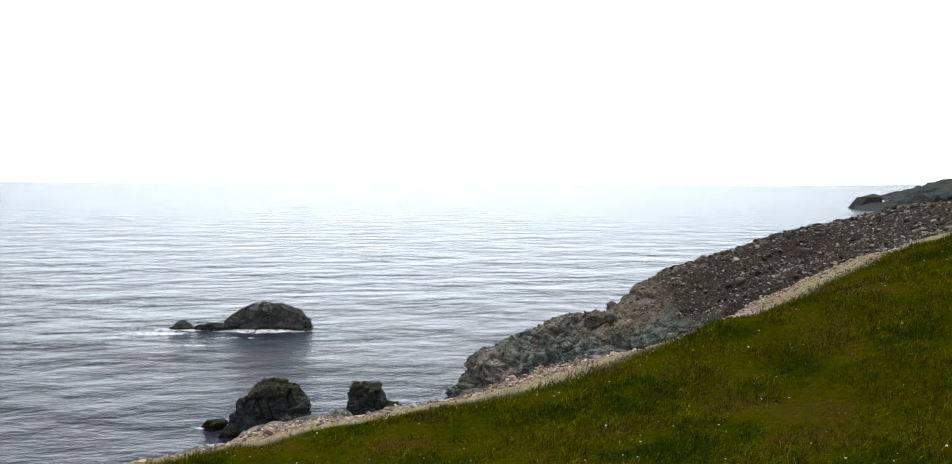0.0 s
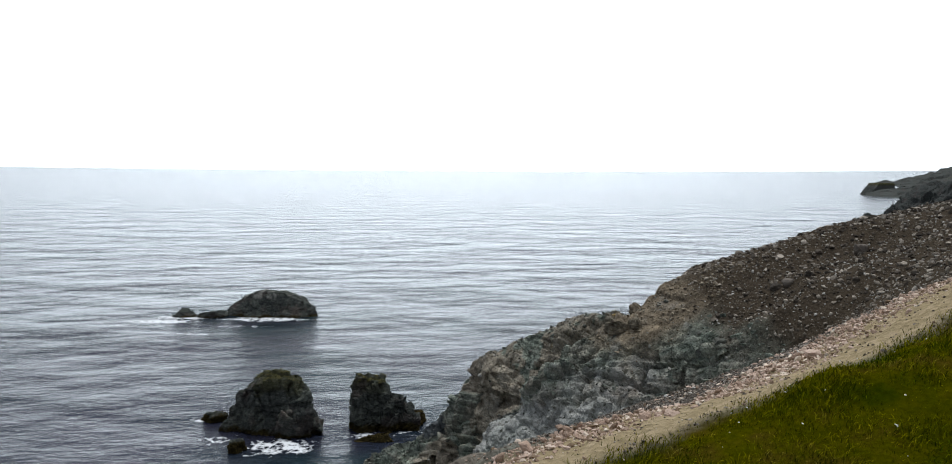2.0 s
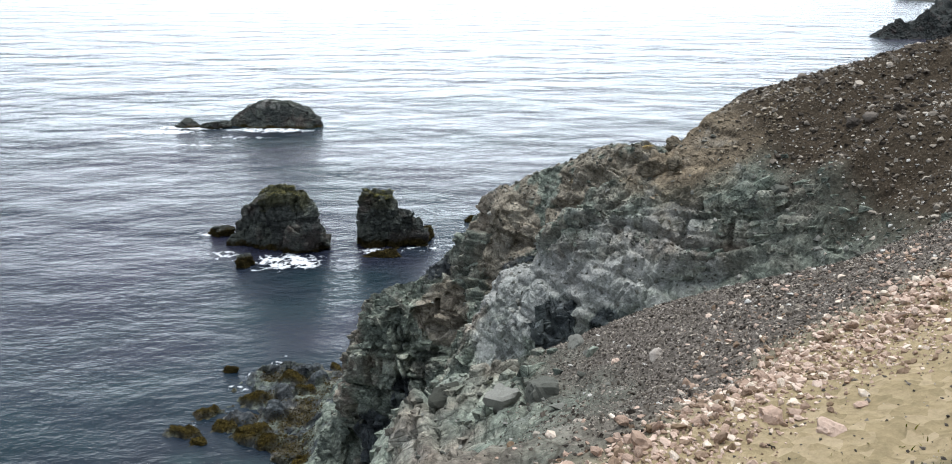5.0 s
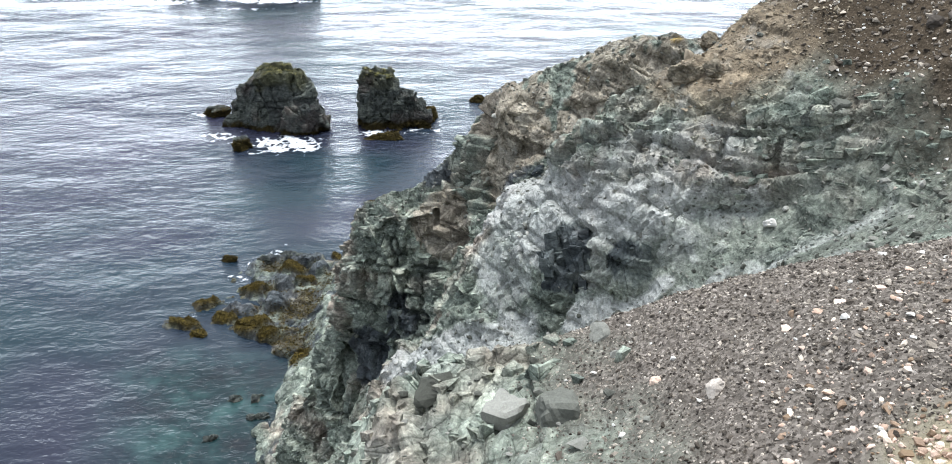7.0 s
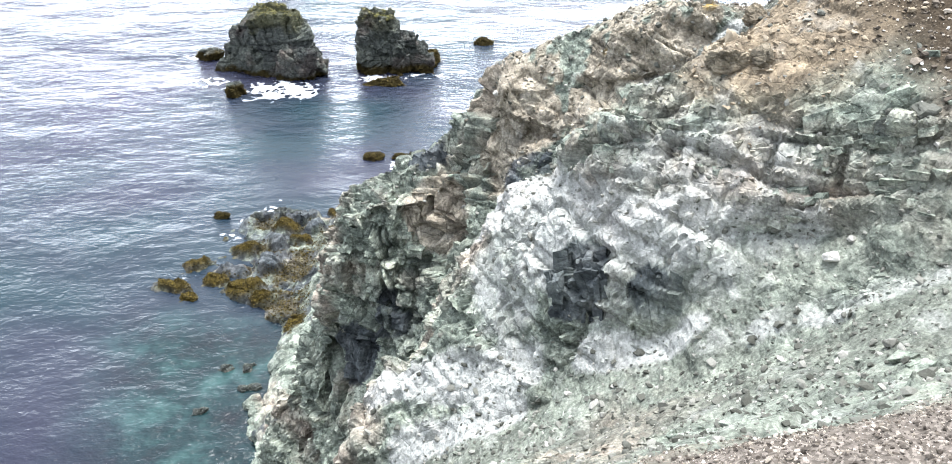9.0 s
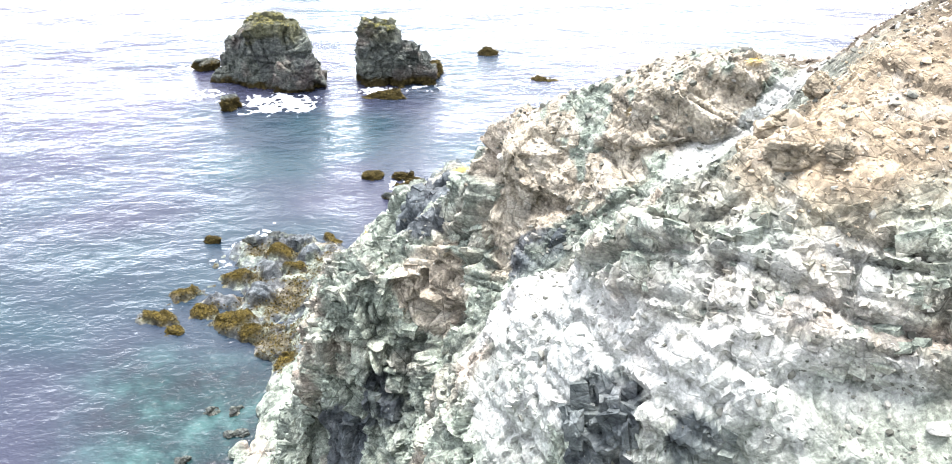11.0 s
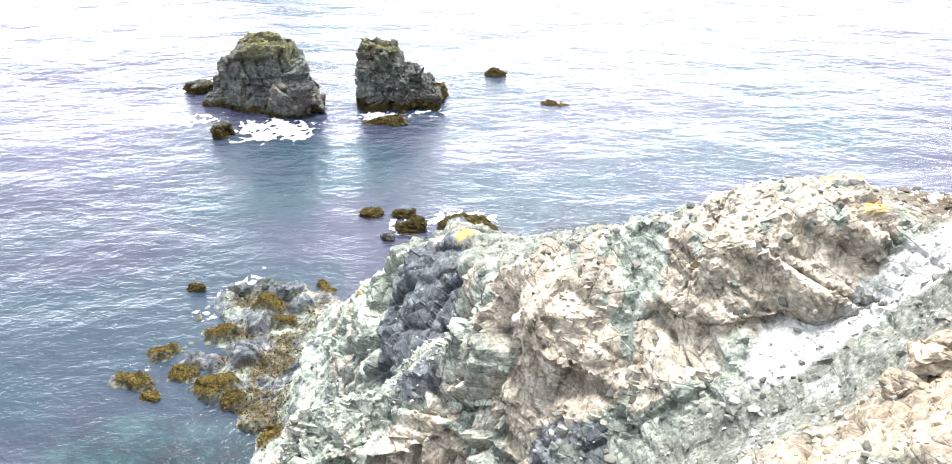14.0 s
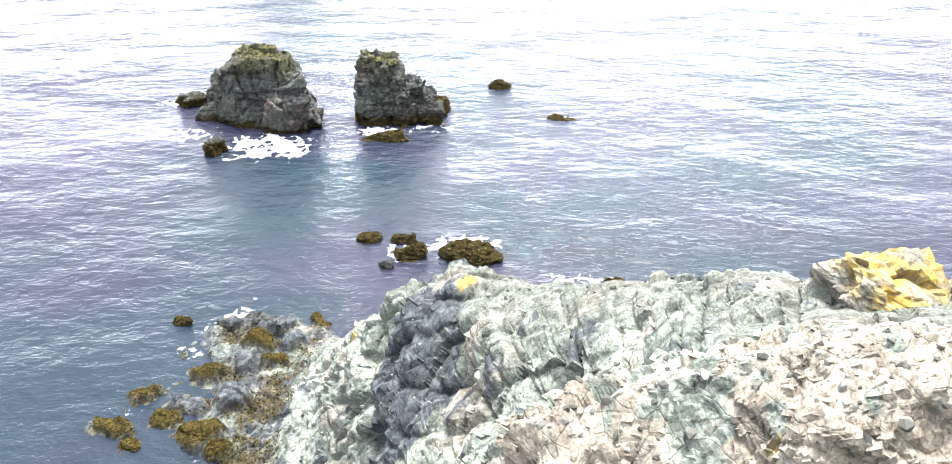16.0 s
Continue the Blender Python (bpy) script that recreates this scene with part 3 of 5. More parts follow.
section(68, (-21.5, -3), (-19.5, 0.6), (-15, 3), (-12, 6), (-9, 9.5), (-6, 13), (-3, 16.5), (0, 20.5), (3, 24), (6, 27), (8.2, 28.5), (10, 29), (12, 28.5), (15, 28), (26, 20), (130, 30))
section(74, (-21, -3), (-19.5, 0.5), (-16, 2.5), (-13.5, 5), (-10.5, 9.5), (-8, 14), (-5, 16), (-3.5, 17.8), (-1.1, 21), (2, 23), (5, 24), (8, 24), (11, 22), (14, 18), (22, 4), (40, -3), (130, 5))
section(79, (-24, -2), (-21.5, 0.3), (-18, 2), (-15, 3.5), (-12.5, 7), (-10.5, 11), (-9.2, 13.5), (-6.5, 17.5), (-4, 18.8), (0, 19.8), (3, 20), (6, 18), (9, 12), (12, 4), (15, -3), (130, -3))
section(83, (-36, -2), (-33, 1), (-28, 0.8), (-24, 1), (-20, 1.4), (-16, 3), (-13, 7.5), (-10.6, 12.7), (-8, 16), (-4, 18), (0, 17.5), (3, 15), (6, 8), (9, 0), (12, -3), (130, -3))
section(87, (-36, -2), (-33, 1.2), (-29, 0.2), (-25, 1), (-20, 1.6), (-16.5, 3), (-14.5, 6), (-12, 9), (-8, 11), (-4, 10), (0, 6), (4, 0), (8, -3), (130, -3))
section(91, (-32, -2), (-29.5, 0.1), (-27, 0.8), (-23, 0), (-20, 1.5), (-16, 3), (-13, 5), (-9, 4), (-5, 1), (-2, -2), (130, -3))
section(96, (-31, -2), (-28, 1), (-25, 0.6), (-22.5, 1.5), (-19, 0.6), (-16, -0.5), (-12, -2), (130, -3))
section(101, (-31, -3), (-26.5, -0.6), (-24, -0.6), (-20, -1), (-17, -2), (130, -3))
section(108, (-40, -3), (130, -3))


SECTION_Y = np.array([s_[0] for s_ in SECTIONS])


def section_at(y):
    k = int(np.clip(np.searchsorted(SECTION_Y, y) - 1, 0, len(SECTION_Y) - 2))
    return k, float(np.clip((y - SECTION_Y[k]) / (SECTION_Y[k + 1] - SECTION_Y[k]), 0, 1))


def land_height(x, ys):
    """Heights for columns x (the same for every y, or one set a row) at rows ys."""
    out = np.empty((x.shape[0], len(ys)))
    for n, y in enumerate(ys):
        k, f = section_at(y)
        xs = x if x.ndim == 1 else x[:, n]
        out[:, n] = np.interp(xs, SECTIONS[k][1], SECTIONS[k][2]) * (1 - f) + np.interp(xs, SECTIONS[k + 1][1], SECTIONS[k + 1][2]) * f
    return out


def smoothed(z, passes, axis=None):
    for _ in range(passes):
        p = np.pad(z, 1, mode="edge")
        if axis == 1:
            z = (p[1:-1, :-2] + 2 * p[1:-1, 1:-1] + p[1:-1, 2:]) / 4
        else:
            z = (p[:-2, 1:-1] + p[2:, 1:-1] + p[1:-1, :-2] + p[1:-1, 2:] + 2 * p[1:-1, 1:-1]) / 6
    return z


GY = spaced((-40, 8, 1.5), (8, 22, 0.2), (22, 35, 0.15), (35, 46, 0.085), (46, 50.5, 0.06), (50.5, 53, 0.085), (53, 90, 0.15), (90, 108, 0.25))
# Columns crowd where the ground is steep, so that cliffs get as many faces as slopes do.
BX = spaced((-48, 30, 0.15), (30, 132, 1.5))
density = np.interp(BX, [-48, -38, -36, -22, -20, -10, -8, 6, 13, 16, 30, 34, 132], [1, 1, 4, 4, 6, 6, 11, 11, 7, 3.5, 3, 0.4, 0.3])
steep = np.gradient(land_height(BX, GY), axis=0) / np.gradient(BX)[:, None]
weight = density[:, None] * (1 + np.minimum(np.abs(steep), 5) ** 2) ** 0.42
weight = smoothed(weight, 40, axis=1)
run = np.cumsum(weight * np.gradient(BX)[:, None], axis=0)
run = (run - run[0]) / (run[-1] - run[0])
COLUMNS = 700
GX = np.stack([np.interp(np.linspace(0, 1, COLUMNS), run[:, n], BX) for n in range(len(GY))], -1)
Z0 = smoothed(land_height(GX, GY), 3)
PX, PY = GX, np.broadcast_to(GY[None], GX.shape)
P = np.stack([PX, PY, Z0], -1).reshape(-1, 3)
tx = np.stack([np.gradient(q, axis=0) for q in (PX, PY, Z0)], -1)
ty = np.stack([np.gradient(q, axis=1) for q in (PX, PY, Z0)], -1)
N = unit(np.cross(tx, ty)).reshape(-1, 3)
x, y, z = P.T
flat = np.stack([x, y, np.zeros_like(x)], -1)
wob = value_noise(flat, 2.2, 5, 3)
wob2 = value_noise(flat, 0.7, 9, 3)


def grass_edge(x):
    return np.interp(x, [-20, -10, -5.8, -1.8, 0, 2.7, 4.9, 8, 10.6, 16, 30, 60, 130], [-6, 9, 12.8, 15.2, 15.7, 16.1, 17.1, 18.6, 20.0, 25, 35, 50, 70])


from_edge = y - grass_edge(x)
grass = soft_step(0.25, -0.25, from_edge + 0.35 * wob + 0.15 * wob2)
width = np.interp(x, [-6, 0, 2, 4, 7, 16], [1.3, 2.0, 2.4, 4.6, 4.2, 3.0])
gravel = (1 - grass) * soft_step(1.15, 0.8, (from_edge + 0.6 * wob) / width)
ochre = soft_step(1.12, 0.7, np.hypot((x - 8.6) / 4.4, (y - 42.6) / 3.5) + 0.35 * wob) * (1 - grass)
near_scree = soft_step(-0.5, 2.5, x + 1.5 * wob) * soft_step(29.5, 27.5, y + 0.8 * wob)
hill = soft_step(9.2, 11.8, x + 1.2 * wob + 0.15 * (y - 40)) * soft_step(58, 50, y)
scree = np.clip(np.maximum(near_scree, hill) * (1 - grass) * (1 - gravel), 0, 1)
chute_a = soft_step(2.0, 0.7, np.abs(y - np.interp(x, [-2, 5, 12], [36.5, 33.2, 33.0])) + 0.9 * wob) * soft_step(13, 10, x)


def along(*way):
    """Distance from each point of the plan to a line of (x, y) points."""
    best = np.full(len(x), 99.0)
    for (ax, ay), (bx, by) in zip(way[:-1], way[1:]):
        t = np.clip(((x - ax) * (bx - ax) + (y - ay) * (by - ay)) / ((bx - ax) ** 2 + (by - ay) ** 2), 0, 1)
        best = np.minimum(best, np.hypot(x - ax - t * (bx - ax), y - ay - t * (by - ay)))
    return best


def blob(centre, radii, uneven=0.3):
    """1 inside an ellipsoid, fading out at an uneven edge."""
    far_ = np.sqrt((((P - np.array(centre)) / np.array(radii)) ** 2).sum(1))
    return soft_step(1.1, 0.7, far_ + uneven * wob + 0.5 * uneven * wob2)


def streak(reach, *way):
    return soft_step(1.15, 0.45, along(*way) / reach + 0.5 * wob + 0.3 * wob2)


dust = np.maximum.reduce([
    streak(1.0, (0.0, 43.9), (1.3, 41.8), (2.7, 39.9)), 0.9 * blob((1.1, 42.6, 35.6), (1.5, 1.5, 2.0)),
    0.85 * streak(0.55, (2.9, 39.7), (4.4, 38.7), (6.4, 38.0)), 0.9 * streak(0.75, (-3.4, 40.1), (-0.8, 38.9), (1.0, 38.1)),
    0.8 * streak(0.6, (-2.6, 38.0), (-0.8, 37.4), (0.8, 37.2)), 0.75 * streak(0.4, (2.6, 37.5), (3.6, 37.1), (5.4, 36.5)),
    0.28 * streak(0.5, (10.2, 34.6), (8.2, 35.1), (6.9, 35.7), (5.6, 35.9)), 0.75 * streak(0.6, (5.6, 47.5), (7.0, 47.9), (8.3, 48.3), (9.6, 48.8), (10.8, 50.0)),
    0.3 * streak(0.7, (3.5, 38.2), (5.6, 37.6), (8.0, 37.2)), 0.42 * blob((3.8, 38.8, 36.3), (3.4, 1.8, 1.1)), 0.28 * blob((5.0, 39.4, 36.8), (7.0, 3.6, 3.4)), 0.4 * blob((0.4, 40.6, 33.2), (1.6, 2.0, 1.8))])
wall = soft_step(0.6, -0.6, x + 0.4 * wob) * soft_step(46.4, 47.4, y) * soft_step(51.6, 50.6, y) * soft_step(18, 20, z)
band = soft_step(1.15, 0.65, along((2.4, 42.6), (3.4, 41.3), (4.5, 40.1), (6.0, 39.2), (7.7, 38.7), (9.1, 38.0), (10.3, 36.9)) + 0.35 * wob) * soft_step(36.2, 36.8, z - 0.12 * (x - 3)) * (1 - ochre)
slab = blob((0.0, 41.4, 32.8), (0.75, 1.4, 1.5), 0.2)
rubble = 0.85 * soft_step(27.5, 29.5, y) * soft_step(38.3, 36.8, y) * soft_step(-0.6, 0.1, wob + 0.5 * wob2)
chute_b = soft_step(2.0, 0.7, np.abs(y - (45.6 + 0.08 * x)) + 0.7 * wob) * soft_step(-3, 0, x) * soft_step(11, 9, x)
# The last term shades the headland's level tops in colour against strong top light.
fines_and_top_shade = np.clip(np.maximum.reduce([0.7 * chute_a, 0.9 * chute_b, 0.6 * rubble, 0.55 * soft_step(57, 61, y) * soft_step(0.62, 0.85, N[:, 2]) * soft_step(5, 9, z)]) * (1 - scree), 0, 1)
loose = np.clip(np.maximum.reduce([chute_a, chute_b, 0.2 * dust, rubble]) * (1 - scree), 0, 1)
WEED_BEDS = [(-32.3, 83.2, 1.9, 1.3), (-31.9, 87.2, 1.7, 1.3), (-29.0, 84.3, 2.0, 1.3), (-25.4, 82.6, 2.0, 1.4), (-22.9, 80.9, 1.5, 1.1),
             (-26.6, 89.8, 2.3, 1.1), (-23.6, 94.2, 2.0, 1.2), (-18.4, 98.3, 1.3, 1.6), (-21.4, 91.4, 1.2, 0.8), (-30.6, 81.4, 1.2, 0.8), (-19.0, 77.0, 1.2, 1.6)]
SLATE_BEDS = [(-25.6, 97.2, 2.6, 1.3), (-22.4, 97.0, 1.7, 1.2), (-27.3, 86.0, 2.2, 1.1), (-23.6, 86.4, 2.0, 1.4), (-20.6, 94.0, 1.3, 1.0), (-24.0, 90.6, 1.2, 0.9)]


def beds(rows):
    return np.maximum.reduce([soft_step(1.15, 0.55, np.hypot((x - bx) / rx, (y - by) / ry) + 0.45 * wob + 0.3 * wob2) for bx, by, rx, ry in rows])


weed = beds(WEED_BEDS)
slate_bed = beds(SLATE_BEDS) * (1 - weed)
lichen = np.maximum.reduce([soft_step(1.0, 0.6, np.hypot((x + 3.2) / 0.8, (y - 79.3) / 0.9) + 0.4 * wob2), 0.8 * soft_step(1.0, 0.5, np.hypot((x + 12.6) / 0.5, (y - 86.0) / 0.7) + 0.4 * wob2),
                            soft_step(1.0, 0.5, np.hypot(x - 7.8, y - 49.8) / 0.35 + 0.4 * wob2), 0.5 * soft_step(1.0, 0.5, np.hypot(x - 4.1, y - 49.8) / 0.16 + 0.4 * wob2)])
cream = soft_step(-2.5, 1.0, x + wob) * soft_step(47.2, 48.6, y + 0.5 * wob) * soft_step(57, 54, y) * soft_step(-0.4, 0.3, wob + wob2 + 0.25)
cream = np.maximum(cream, 0.95 * soft_step(1.0, 0.7, np.hypot((x + 2.6) / 2.1, (z - 30.6) / 2.2) + 0.3 * wob2) * soft_step(47.3, 48.2, y) * soft_step(51, 50, y))
cream = np.maximum(cream, 0.35 * soft_step(3.0, 1.6, z + 0.6 * wob2) * soft_step(76, 79, y) * soft_step(-14, -18, x))
slate = np.clip(np.maximum.reduce([soft_step(1.0, 0.55, np.hypot((x + 6.6) / 3.6, (y - 76) / 6.0) + 0.4 * wob), blob((2.5, 38.9, 34.7), (0.95, 1.1, 1.4)), 0.75 * blob((4.5, 37.6, 35.1), (1.0, 0.9, 0.9)),
                                   0.2 * band, blob((-7.0, 47.6, 23.3), (2.4, 1.6, 1.7)), 0.7 * blob((-4.6, 47.3, 26.0), (1.4, 1.2, 1.6)),
                                   0.8 * blob((1.3, 47.5, 33.3), (1.6, 1.2, 1.4)), 0.7 * blob((-3.2, 52.0, 32.5), (1.6, 1.4, 1.6)), 0.7 * blob((3.0, 69.0, 23.8), (1.6, 1.6, 1.6)), slate_bed,
                                   0.6 * soft_step(3.0, 1.6, z + 0.6 * wob2) * soft_step(74, 78, y) * soft_step(-14, -18, x),
                                   soft_step(57, 62, y) * (0.1 + 0.35 * soft_step(-0.3, 0.4, wob + 0.4 * wob2))]), 0, 1)
rocky = np.clip(1 - grass - gravel - scree - 0.8 * loose - 0.55 * ochre, 0.0, 1)

# Rock relief: big fractured masses, then blocks, then small fragments.
sway = np.stack([value_noise(P, 8.0, 46, 2), value_noise(P, 8.0, 47, 2), value_noise(P, 8.0, 48, 2)], -1)
ROCK_AXES = np.array(((0.80, -0.58, 0.14), (0.59, 0.80, -0.08), (-0.07, 0.15, 0.99)))
bend = P + 0.9 * sway + 0.12 * np.stack([value_noise(P, 2.2, 41, 2), value_noise(P, 2.2, 42, 2), value_noise(P, 2.2, 43, 2)], -1)
turned = bend @ np.array(((0.86, 0.35, 0.36), (-0.42, 0.89, 0.15), (-0.27, -0.28, 0.92)))
upright = (P + 0.35 * sway) @ ROCK_AXES.T
big, tone_a = jointed(turned, (2.9, 2.2, 1.6), 3, 0.45, 0.45, 0.10)
middle, tone_b = jointed(turned + 0.4, (1.15, 0.95, 0.7), 11, 0.5, 0.45, 0.08)
split = blocks(turned, (0.75, 0.75, 0.55), 13, 0.7, 0.35)
small = blocks(turned, (0.3, 0.3, 0.24), 17, 0.7, 0.25)
columns, tone_d = jointed(upright, (1.5, 1.4, 2.1), 23, 0.3, 1.0, 0.14)
courses, tone_e = jointed(upright + 0.7, (0.8, 0.75, 0.9), 27, 0.35, 0.9, 0.09)
ribs, tone_f = jointed(upright, (1.9, 1.7, 8.0), 29, 0.7, 0.7, 0.3)
rough_low = value_noise(P, 3.0, 31, 4)
squared = np.clip(np.maximum(wall, band), 0, 1)
big, middle = big * (1 - squared) + columns * squared, middle * (1 - squared) + courses * squared
tone_a, tone_b = tone_a * (1 - squared) + tone_d * squared, tone_b * (1 - squared) + tone_e * squared
patchy = 0.5 * (tone_b - 0.5) + 0.35 * (tone_a - 0.5) + 0.2 * wob2
slate = soft_step(0.42, 0.62, slate + 0.8 * patchy)
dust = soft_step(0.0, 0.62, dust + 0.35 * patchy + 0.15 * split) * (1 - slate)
cream = soft_step(0.3, 0.7, cream + 0.7 * patchy)
fines_and_top_shade = fines_and_top_shade * (1 - slate)
tone = np.clip(0.5 + 0.5 * (tone_a - 0.5) + 0.75 * (tone_b - 0.5) + 0.2 * wob2, 0, 1)
away = soft_step(54, 60, y)
huge, tone_c = jointed(turned, (5.5, 4.0, 3.0), 7, 0.7, 0.6, 0.3)
ribbed = soft_step(0, -3, x) * soft_step(66, 70, y) * soft_step(4, 7, z)
huge = huge * (1 - 0.7 * ribbed) + 1.1 * ribs * ribbed
tone = np.clip(tone + away * 0.5 * (tone_c - 0.5), 0, 1)
bold = (0.42 + 0.58 * soft_step(0.85, 0.45, N[:, 2])) * (1 - 0.65 * slab)
disp = rocky * bold * (0.5 * (1 - 0.2 * dust) * big + 0.27 * (1 - 0.35 * away) * (1 - 0.3 * dust) * middle + (1 - 0.7 * away) * (0.11 * split + 0.055 * small) + 0.2 * rough_low + away * (0.8 * huge + 0.5 * rough_low))
disp -= 0.12 * wall * rocky * (1 - np.clip(courses, -1, 0.0))
disp += (0.2 * band - 0.2 * wall) * rocky + (0.4 * wall + 0.2 * band) * rocky * np.maximum(big, -0.4)
disp += (1 - rocky) * (1 - grass) * (0.08 * rough_low + 0.05 * blocks(P, (0.5, 0.5, 0.5), 19, 0.4, 0.1) + 0.02 * blocks(P, (0.16, 0.16, 0.16), 20, 0.6, 0.1))
disp += grass * 0.16 * value_noise(flat, 1.3, 51, 3)
disp *= np.where(x > 28, 0.6, 1)
calm = 0.2 + 0.6 * blob((1.9, 50.3, 36.3), (2.4, 1.3, 1.8))
disp = (1 - calm) * disp + calm * smoothed(disp.reshape(GX.shape), 2).ravel()
Q = P + N * disp[:, None]
undercut = soft_step(2.8, 3.5, x) * soft_step(6.8, 5.9, x) * np.exp(-((z - (36.2 + 0.25 * (x - 4))) / 0.38) ** 2) * soft_step(47.6, 48.2, y) * soft_step(50, 49.2, y)
Q[:, 1] += (1.0 + 0.5 * wob) * undercut
hollow = soft_step(-10, -9, x) * soft_step(-3.6, -4.6, x) * np.exp(-((z - 23.2 - 0.25 * (x + 7)) / 0.9) ** 2) * soft_step(45.5, 46.5, y) * soft_step(50.5, 49, y)
cleft = soft_step(0.6, 0.2, np.abs(x + 8.2) / np.clip((z - 19.6) / 2.2, 0.05, 1)) * soft_step(19.4, 20, z) * soft_step(23, 22, z) * soft_step(46, 47, y) * soft_step(51, 50, y)
overhang = np.exp(-((z - (36.9 + 0.2 * (x - 7))) / 0.3) ** 2) * soft_step(5.6, 6.4, x) * soft_step(10.6, 10, x) * soft_step(36.4, 36.9, y) * soft_step(39.4, 38.8, y)
Q[:, 1] += 0.9 * hollow + 1.6 * cleft + 0.5 * overhang

awash = soft_step(76, 79, y) * soft_step(-17, -20, x) * soft_step(4, 2, z)
Q[:, 2] += awash * (-0.3 - 0.8 * z + np.maximum(0.85 * weed, 1.05 * slate_bed) + 0.7 * value_noise(flat, 1.6, 61, 3) + 0.55 * soft_step(-31, -22, x + 0.3 * (y - 88)) * soft_step(98, 95, y)) * soft_step(-1.5, -0.3, z)

weed = np.maximum(weed, 0.6 * awash * (1 - slate_bed) * soft_step(-0.3, 0.3, wob + 0.5 * wob2) * soft_step(-13, -18, x))

FACES = grid_faces(COLUMNS, len(GY))
fc = Q[FACES].mean(1)
sums = {k: v[FACES].mean(1) for k, v in (("grass", grass), ("gravel", gravel), ("scree", scree))}
shown = z[FACES].max(1) > -2.5
zone = np.full(len(FACES), 3)
zone[fc[:, 1] > 58.5] = 4
zone[(fc[:, 1] > 76) & (fc[:, 0] < -15.5)] = 5
zone[sums["scree"] > 0.5] = 2
zone[sums["gravel"] > 0.5] = 1
zone[sums["grass"] > 0.5] = 0
ATTRIBUTES = dict(grass=grass, gravel=gravel, scree=scree, ochre=ochre, fines_and_top_shade=fines_and_top_shade, weed=weed, lichen=lichen, loose=0.8 * loose, pebbly=near_scree, dust=dust * (1 - slate), cream=cream * rocky, slate=slate * rocky, tone=tone * rocky + 0.5 * (1 - rocky))


def land_piece(name, index, label, category):
    faces = FACES[(zone == index) & shown]
    used, inv = np.unique(faces, return_inverse=True)
    me = mesh_of(name, Q[used], inv.reshape(faces.shape), LAND, smooth=index in (0, 1, 2))
    for key, values in ATTRIBUTES.items():
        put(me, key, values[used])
    return tagged(new(name, me), label, category, kind="structure")


land_piece("ground", 0, "grassy cliff-top bank above the sea", "grass bank")
GROUND_GRAVEL = land_piece("path", 1, "worn strip of tan dirt and gravel along the cliff edge", "gravel strip")
GROUND_SCREE = land_piece("scree_slope", 2, "dark grey-brown scree slope of loose stones", "scree")
CLIFF = land_piece("cliff", 3, "fractured grey-green rock cliff with pale dusty gullies", "cliff")
land_piece("headland", 4, "grey-green rock headland running down to the sea", "headland")
land_piece("reef", 5, "low rock ledge with brown seaweed at the waterline", "reef")


# ---- rocks: angular bodies cut by planes ----
def ico(level):
    bm = bmesh.new()
    bmesh.ops.create_icosphere(bm, subdivisions=level, radius=1)
    v = np.array([q.co[:] for q in bm.verts])
    f = np.array([[q.index for q in face.verts] for face in bm.faces])
    bm.free()
    return unit(v), f


ICO = {n: ico(n) for n in (1, 2, 3, 5, 6, 7)}
ICO[0] = (np.array([(1, 0, 0), (-1, 0, 0), (0, 1, 0), (0, -1, 0), (0, 0, 1), (0, 0, -1)], dtype=float),
          np.array([(0, 2, 4), (2, 1, 4), (1, 3, 4), (3, 0, 4), (2, 0, 5), (1, 2, 5), (3, 1, 5), (0, 3, 5)]))


def cut_body(level, planes):
    """A convex body round the origin: planes as (nx, ny, nz, distance)."""
    d, f = ICO[level]
    n = unit(np.array([p[:3] for p in planes], dtype=float))
    h = np.array([p[3] for p in planes], dtype=float)
    dots = d @ n.T
    r = np.where(dots > 1e-3, h[None] / np.maximum(dots, 1e-3), 1e9).min(1)
    return d * r[:, None], f


def random_planes(rng, count=9, spread=0.3):
    out = []
    for _ in range(count):
        v = unit(rng.normal(size=3))
        out.append((*v, 1.0 - spread * rng.random()))
    for v in ((1, 0, 0), (-1, 0, 0), (0, 1, 0), (0, -1, 0), (0, 0, 1), (0, 0, -1)):
        out.append((*(np.array(v) + rng.normal(size=3) * 0.3), 0.95))
    return out


tri_area = np.abs(np.gradient(GX, axis=0) * np.gradient(GY)[None]).ravel()
slope = N[:, 2]
sow = np.random.default_rng(12)


